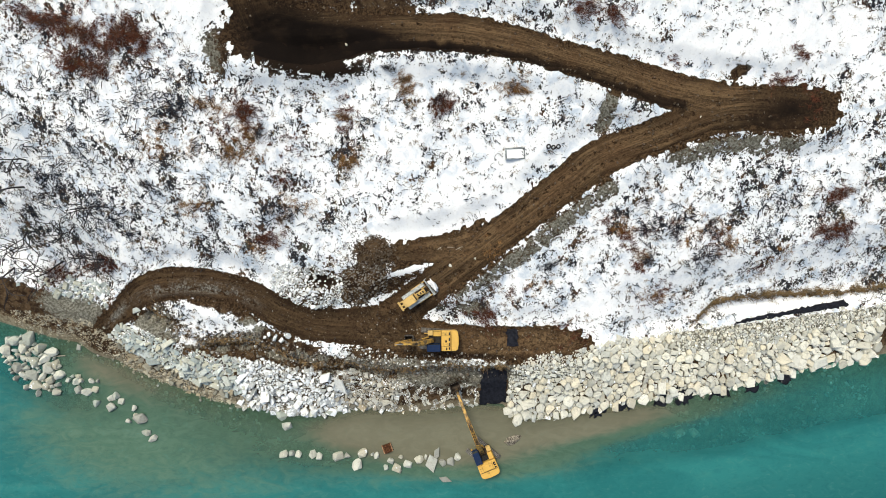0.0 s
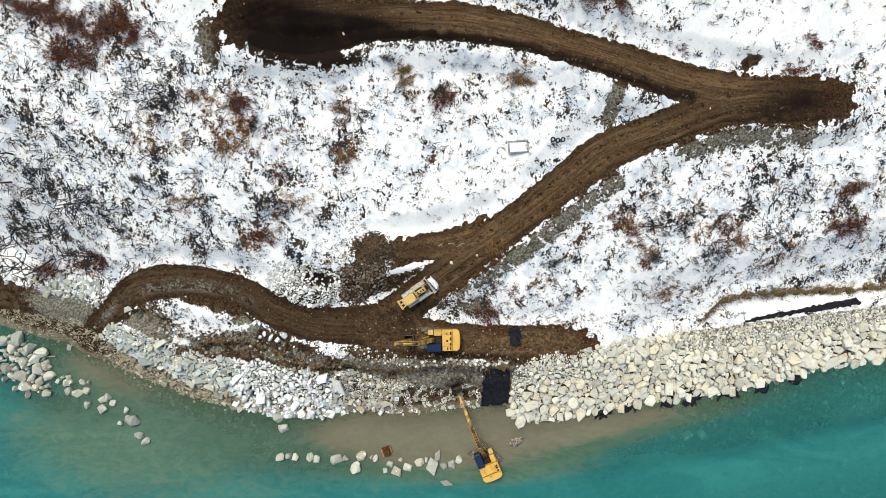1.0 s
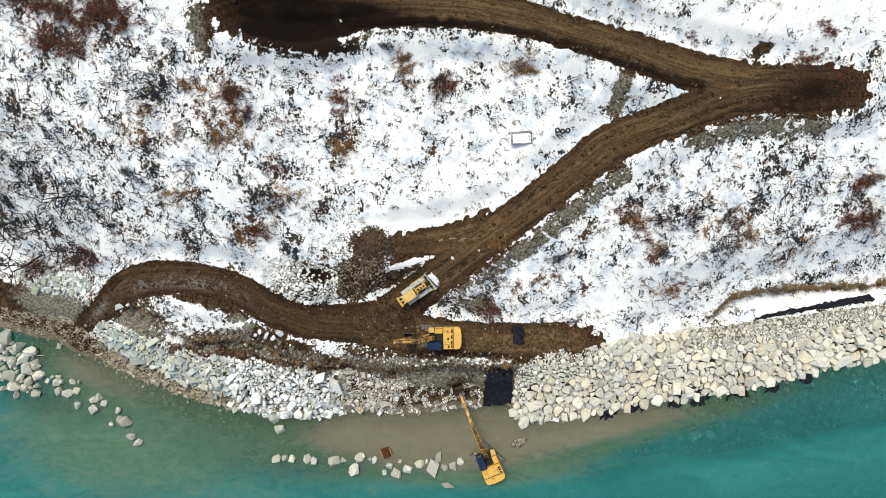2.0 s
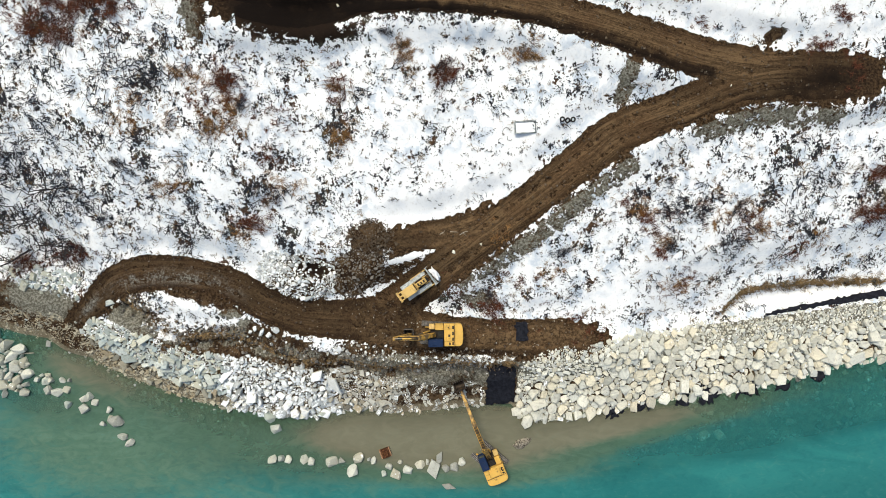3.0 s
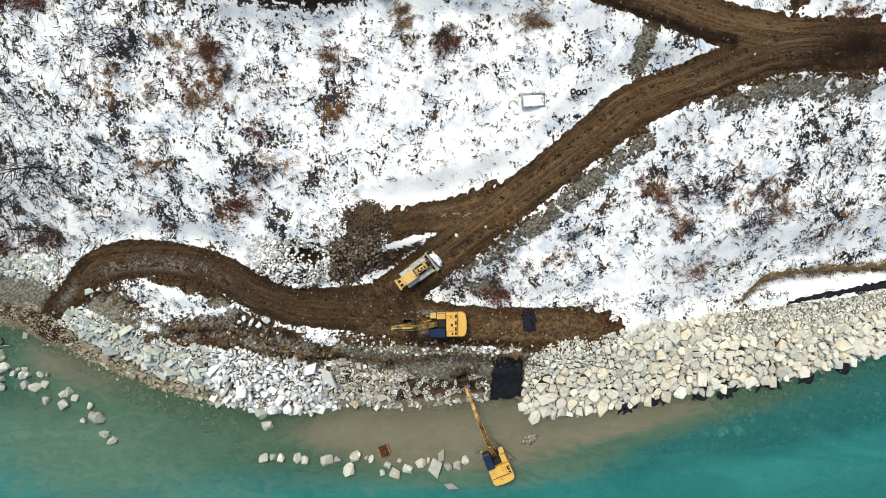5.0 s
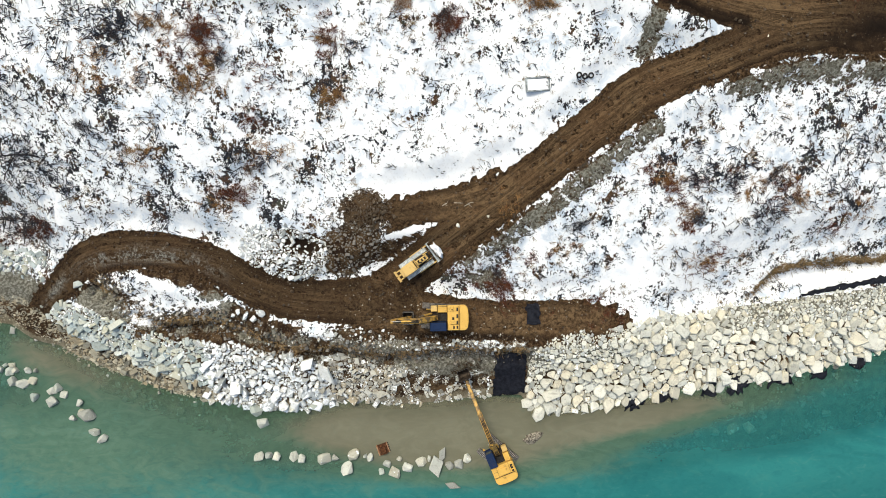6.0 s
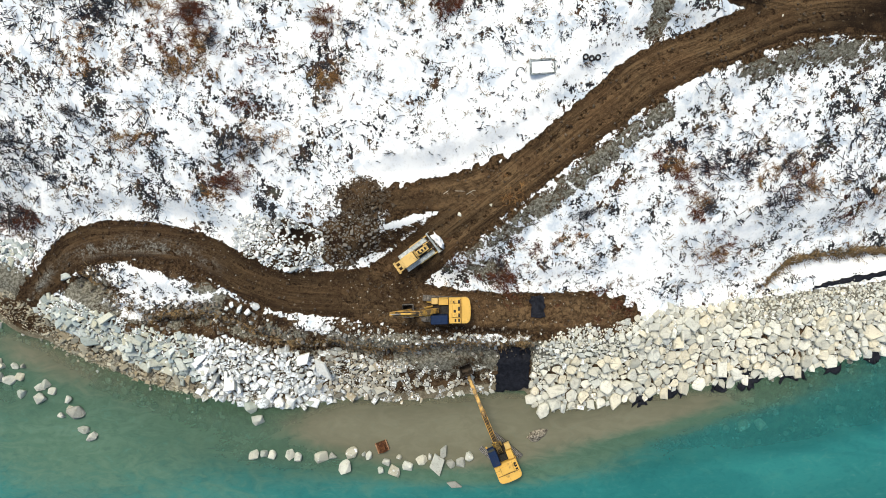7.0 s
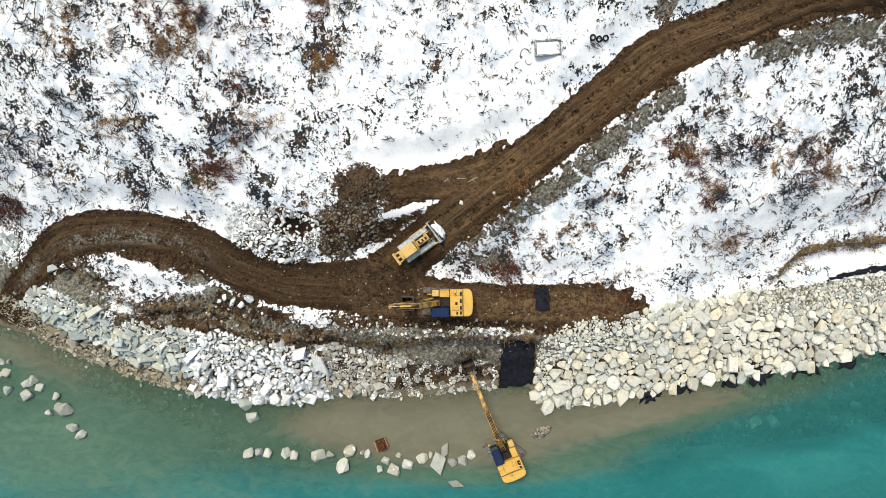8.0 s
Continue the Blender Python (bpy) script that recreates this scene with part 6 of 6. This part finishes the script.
stuff("sedge_litter", [blades(drifts(((-27.8, 13.4, 0.6, 1.0, 20, 60), (-29.6, 18.3, 0.9, 1.0, 0, 60), (-25, 14.5, 0.6, 1.8, 15, 60), (-12.6, 12.3, 0.9, 0.5, 30, 50), (9, 21.3, 1.3, 0.6, 0, 80),
                                      (-5.1, 21.8, 0.6, 1.2, 0, 70), (24.2, 3.3, 0.9, 0.6, -30, 40), (28, -0.3, 0.8, 0.8, 0, 40), (37, 3.6, 1.6, 0.7, 10, 60), (40, 1, 1.6, 0.7, 0, 60),
                                      (-34, 6, 1.6, 0.8, 20, 60), (-38, 14, 1.2, 1.0, 0, 50), (-20, 6, 1.5, 0.7, 0, 50), (31, -6.5, 2.5, 0.7, 0, 60), (33.9, 1.6, 1.2, 0.6, 23, 34), (6.6, -0.1, 0.8, 0.9, 9, 34), (13.8, -4.6, 1.2, 0.6, -5, 34), (47.8, -0.3, 1.2, 0.9, -19, 34), (-27.8, 12.5, 0.8, 0.6, 27, 34), (-33.0, 13.7, 1.2, 0.9, 13, 34), (-26.0, 0.6, 1.2, 0.6, -1, 34), (-37.4, 16.5, 0.8, 0.9, -15, 34)), 740), 12, (0.15, 0.55), (0.025, 0.055), (5, 40), 0.15, 741, 0.04, 0.7)],
      OCHRE, "ochre dead sedge lying over the snow", "dead grass")
edge_r = np.random.RandomState(720)
scarp_pts = []
for line, n in ((BERM, 170), (BENCH, 260)):
    i = edge_r.randint(0, len(line), n)
    px, py = line[i, 0] + edge_r.normal(size=n) * 0.4, line[i, 1] + edge_r.normal(size=n) * 0.35 + 0.1
    scarp_pts.append(np.stack([px, py, height(px, py)], 1))
stuff("scarp_grass", [blades(np.concatenate(scarp_pts), 12, (0.25, 0.7), (0.03, 0.06), (10, 50), 0.2, 721, 0.02)], STRAW, "ochre dead grass hanging over the eroded edge", "grass")


def shrub_kind(name, material, seed, reach, high, label, category, group, many):
    """A dead bush: woody stems, long fronds and a litter of leaves at its foot."""
    top = thing(name, pose(0, 0, 0), label, category, group)
    r = np.random.RandomState(seed)
    origin = np.concatenate([r.normal(size=(7, 2)) * reach * 0.35, np.zeros((7, 1))], 1)
    v, f = blades(origin, 12, (reach * 0.4, reach * 0.9), (0.03, 0.05), (25, 75), 0.1, seed + 1)
    part_mesh = mesh_object("woody_base", v, f, BARK, top)
    origin = np.concatenate([r.normal(size=(many, 2)) * reach * 0.5, r.uniform(0.05, high, (many, 1)) * 0.6], 1)
    v, f = blades(origin, 11, (reach * 0.12, reach * 0.42), (0.02, 0.02 + 0.0008 * many), (-15, 45), 0.14, seed + 2)
    mesh_object("fronds", v, f, material, top)
    return top


def plant_shrubs(name, material, seed, reach, high, label, category, group, many, places):
    r = np.random.RandomState(seed)
    kinds = [shrub_kind(name, material, seed + 10 * k, reach, high, label, category, group, many) for k in range(3)]
    for i, (x, y) in enumerate(places):
        m = pose(x, y, drop_to(x, y), 0, 0, r.uniform(0, 360))
        m = m @ Matrix.Diagonal((r.uniform(0.8, 1.35), r.uniform(0.5, 0.9), 0.8, 1))
        if i < 3:
            kinds[i].matrix_world = m
        else:
            copy_thing(kinds[i % 3], m)


plant_shrubs("russet_bush", RUSSET, 800, 1.9, 0.8, "russet-brown dead fern bush flattened on the snow", "bush", "russet bushes on the hillside", 70,
             ((-50.2, 29.2), (-45.7, 27.5), (-39.4, 28.0), (-37.8, 26.1), (-47.8, 24.5), (-45.2, 23.5), (-52.4, 29.9), (-43.0, 25.8), (-47.9, 28.6), (-41.6, 27.0),
              (-0.1, 19.2), (54.3, 7.8), (53.2, 2.8), (56.2, 3.1), (17.2, 30.3), (21.2, 29.8), (-25.9, 18.2), (5.8, -9.0), (-51.5, -2.0), (-48.2, -1.6), (-58, -3.4), (-24.5, 1.6)))
plant_shrubs("grass_tussock", OCHRE, 850, 1.35, 0.5, "ochre dead grass tussock in the snow", "grass tussock", "grass tussocks on the hillside", 34,
             ((9, 21.4), (10.2, 20.9), (-5.1, 22.2), (-5.0, 20.9), (-12.0, 12.1), (-13.1, 11.6), (-28.6, 13.0), (-31.3, 19.1), (-13.2, 17.6), (24.5, 3.1), (40, 0.8), (-22.3, 4.3), (-34.8, 34)))
plant_shrubs("thorn_bush", TUFT, 880, 1.2, 0.5, "dark leafless thorn bush in the snow", "bush", "thorn bushes on the hillside", 40,
             ((14.9, -1.9), (-24, 15.6), (28.5, -0.8), (-0.6, 20.0), (-34.9, 17.6), (-7.0, 23.4), (36.8, 3.7), (5.2, -7.0), (-40, 9), (-50, 14)))


def bare_tree(m, tall, seed, label):
    """Trunk, limbs and twigs as tapering tubes."""
    r = random.Random(seed)
    top = thing("bare_tree", m, label, "tree", "bare trees above the beach")
    trunk, limbs = bmesh.new(), bmesh.new()

    def grow(bm, p, d, length, radius, level):
        for k in range(3):
            q = p + d * length / 3
            rod(bm, p, q, max(radius, 0.07), max(radius * 0.78, 0.05), 5 if level < 2 else 3)
            p, radius = q, radius * 0.78
            d = (d + Vector((r.uniform(-1, 1), r.uniform(-1, 1), r.uniform(-0.5, 0.35))) * 0.28).normalized()
            if level < 2 and (k > 0 or level > 0):
                for _ in range(2 if level < 3 else 1):
                    a = r.uniform(0, 6.283)
                    side = Vector((math.cos(a), math.sin(a), r.uniform(-0.2, 0.5)))
                    grow(limbs, p, (d * 0.55 + side * 0.85).normalized(), length * r.uniform(0.5, 0.72), radius * 0.6, level + 1)

    lean = Vector((r.uniform(-0.5, 0.5), r.uniform(-0.7, 0.1), 1)).normalized()
    grow(trunk, Vector((0, 0, -0.1)), lean, tall, tall * 0.03, 0)
    part("trunk", trunk, BARK, top)
    part("bare_crown", limbs, BARK, top)


for k, (x, y, tall) in enumerate(((-61, 3, 4.2), (-57, -1.5, 4.6), (-53.5, 3.5, 3.8), (-59, 9, 4.4), (-50, -1.2, 3.6), (-64.5, -2.5, 4.6), (-46.5, 6, 3.2), (-62, 15, 3.8), (-57.5, 12.5, 3.6), (-63, 7.5, 4.0))):
    bare_tree(pose(x, y, drop_to(x, y)), tall * 1.2, 900 + k, "leafless grey-brown tree leaning over the snowy bank")
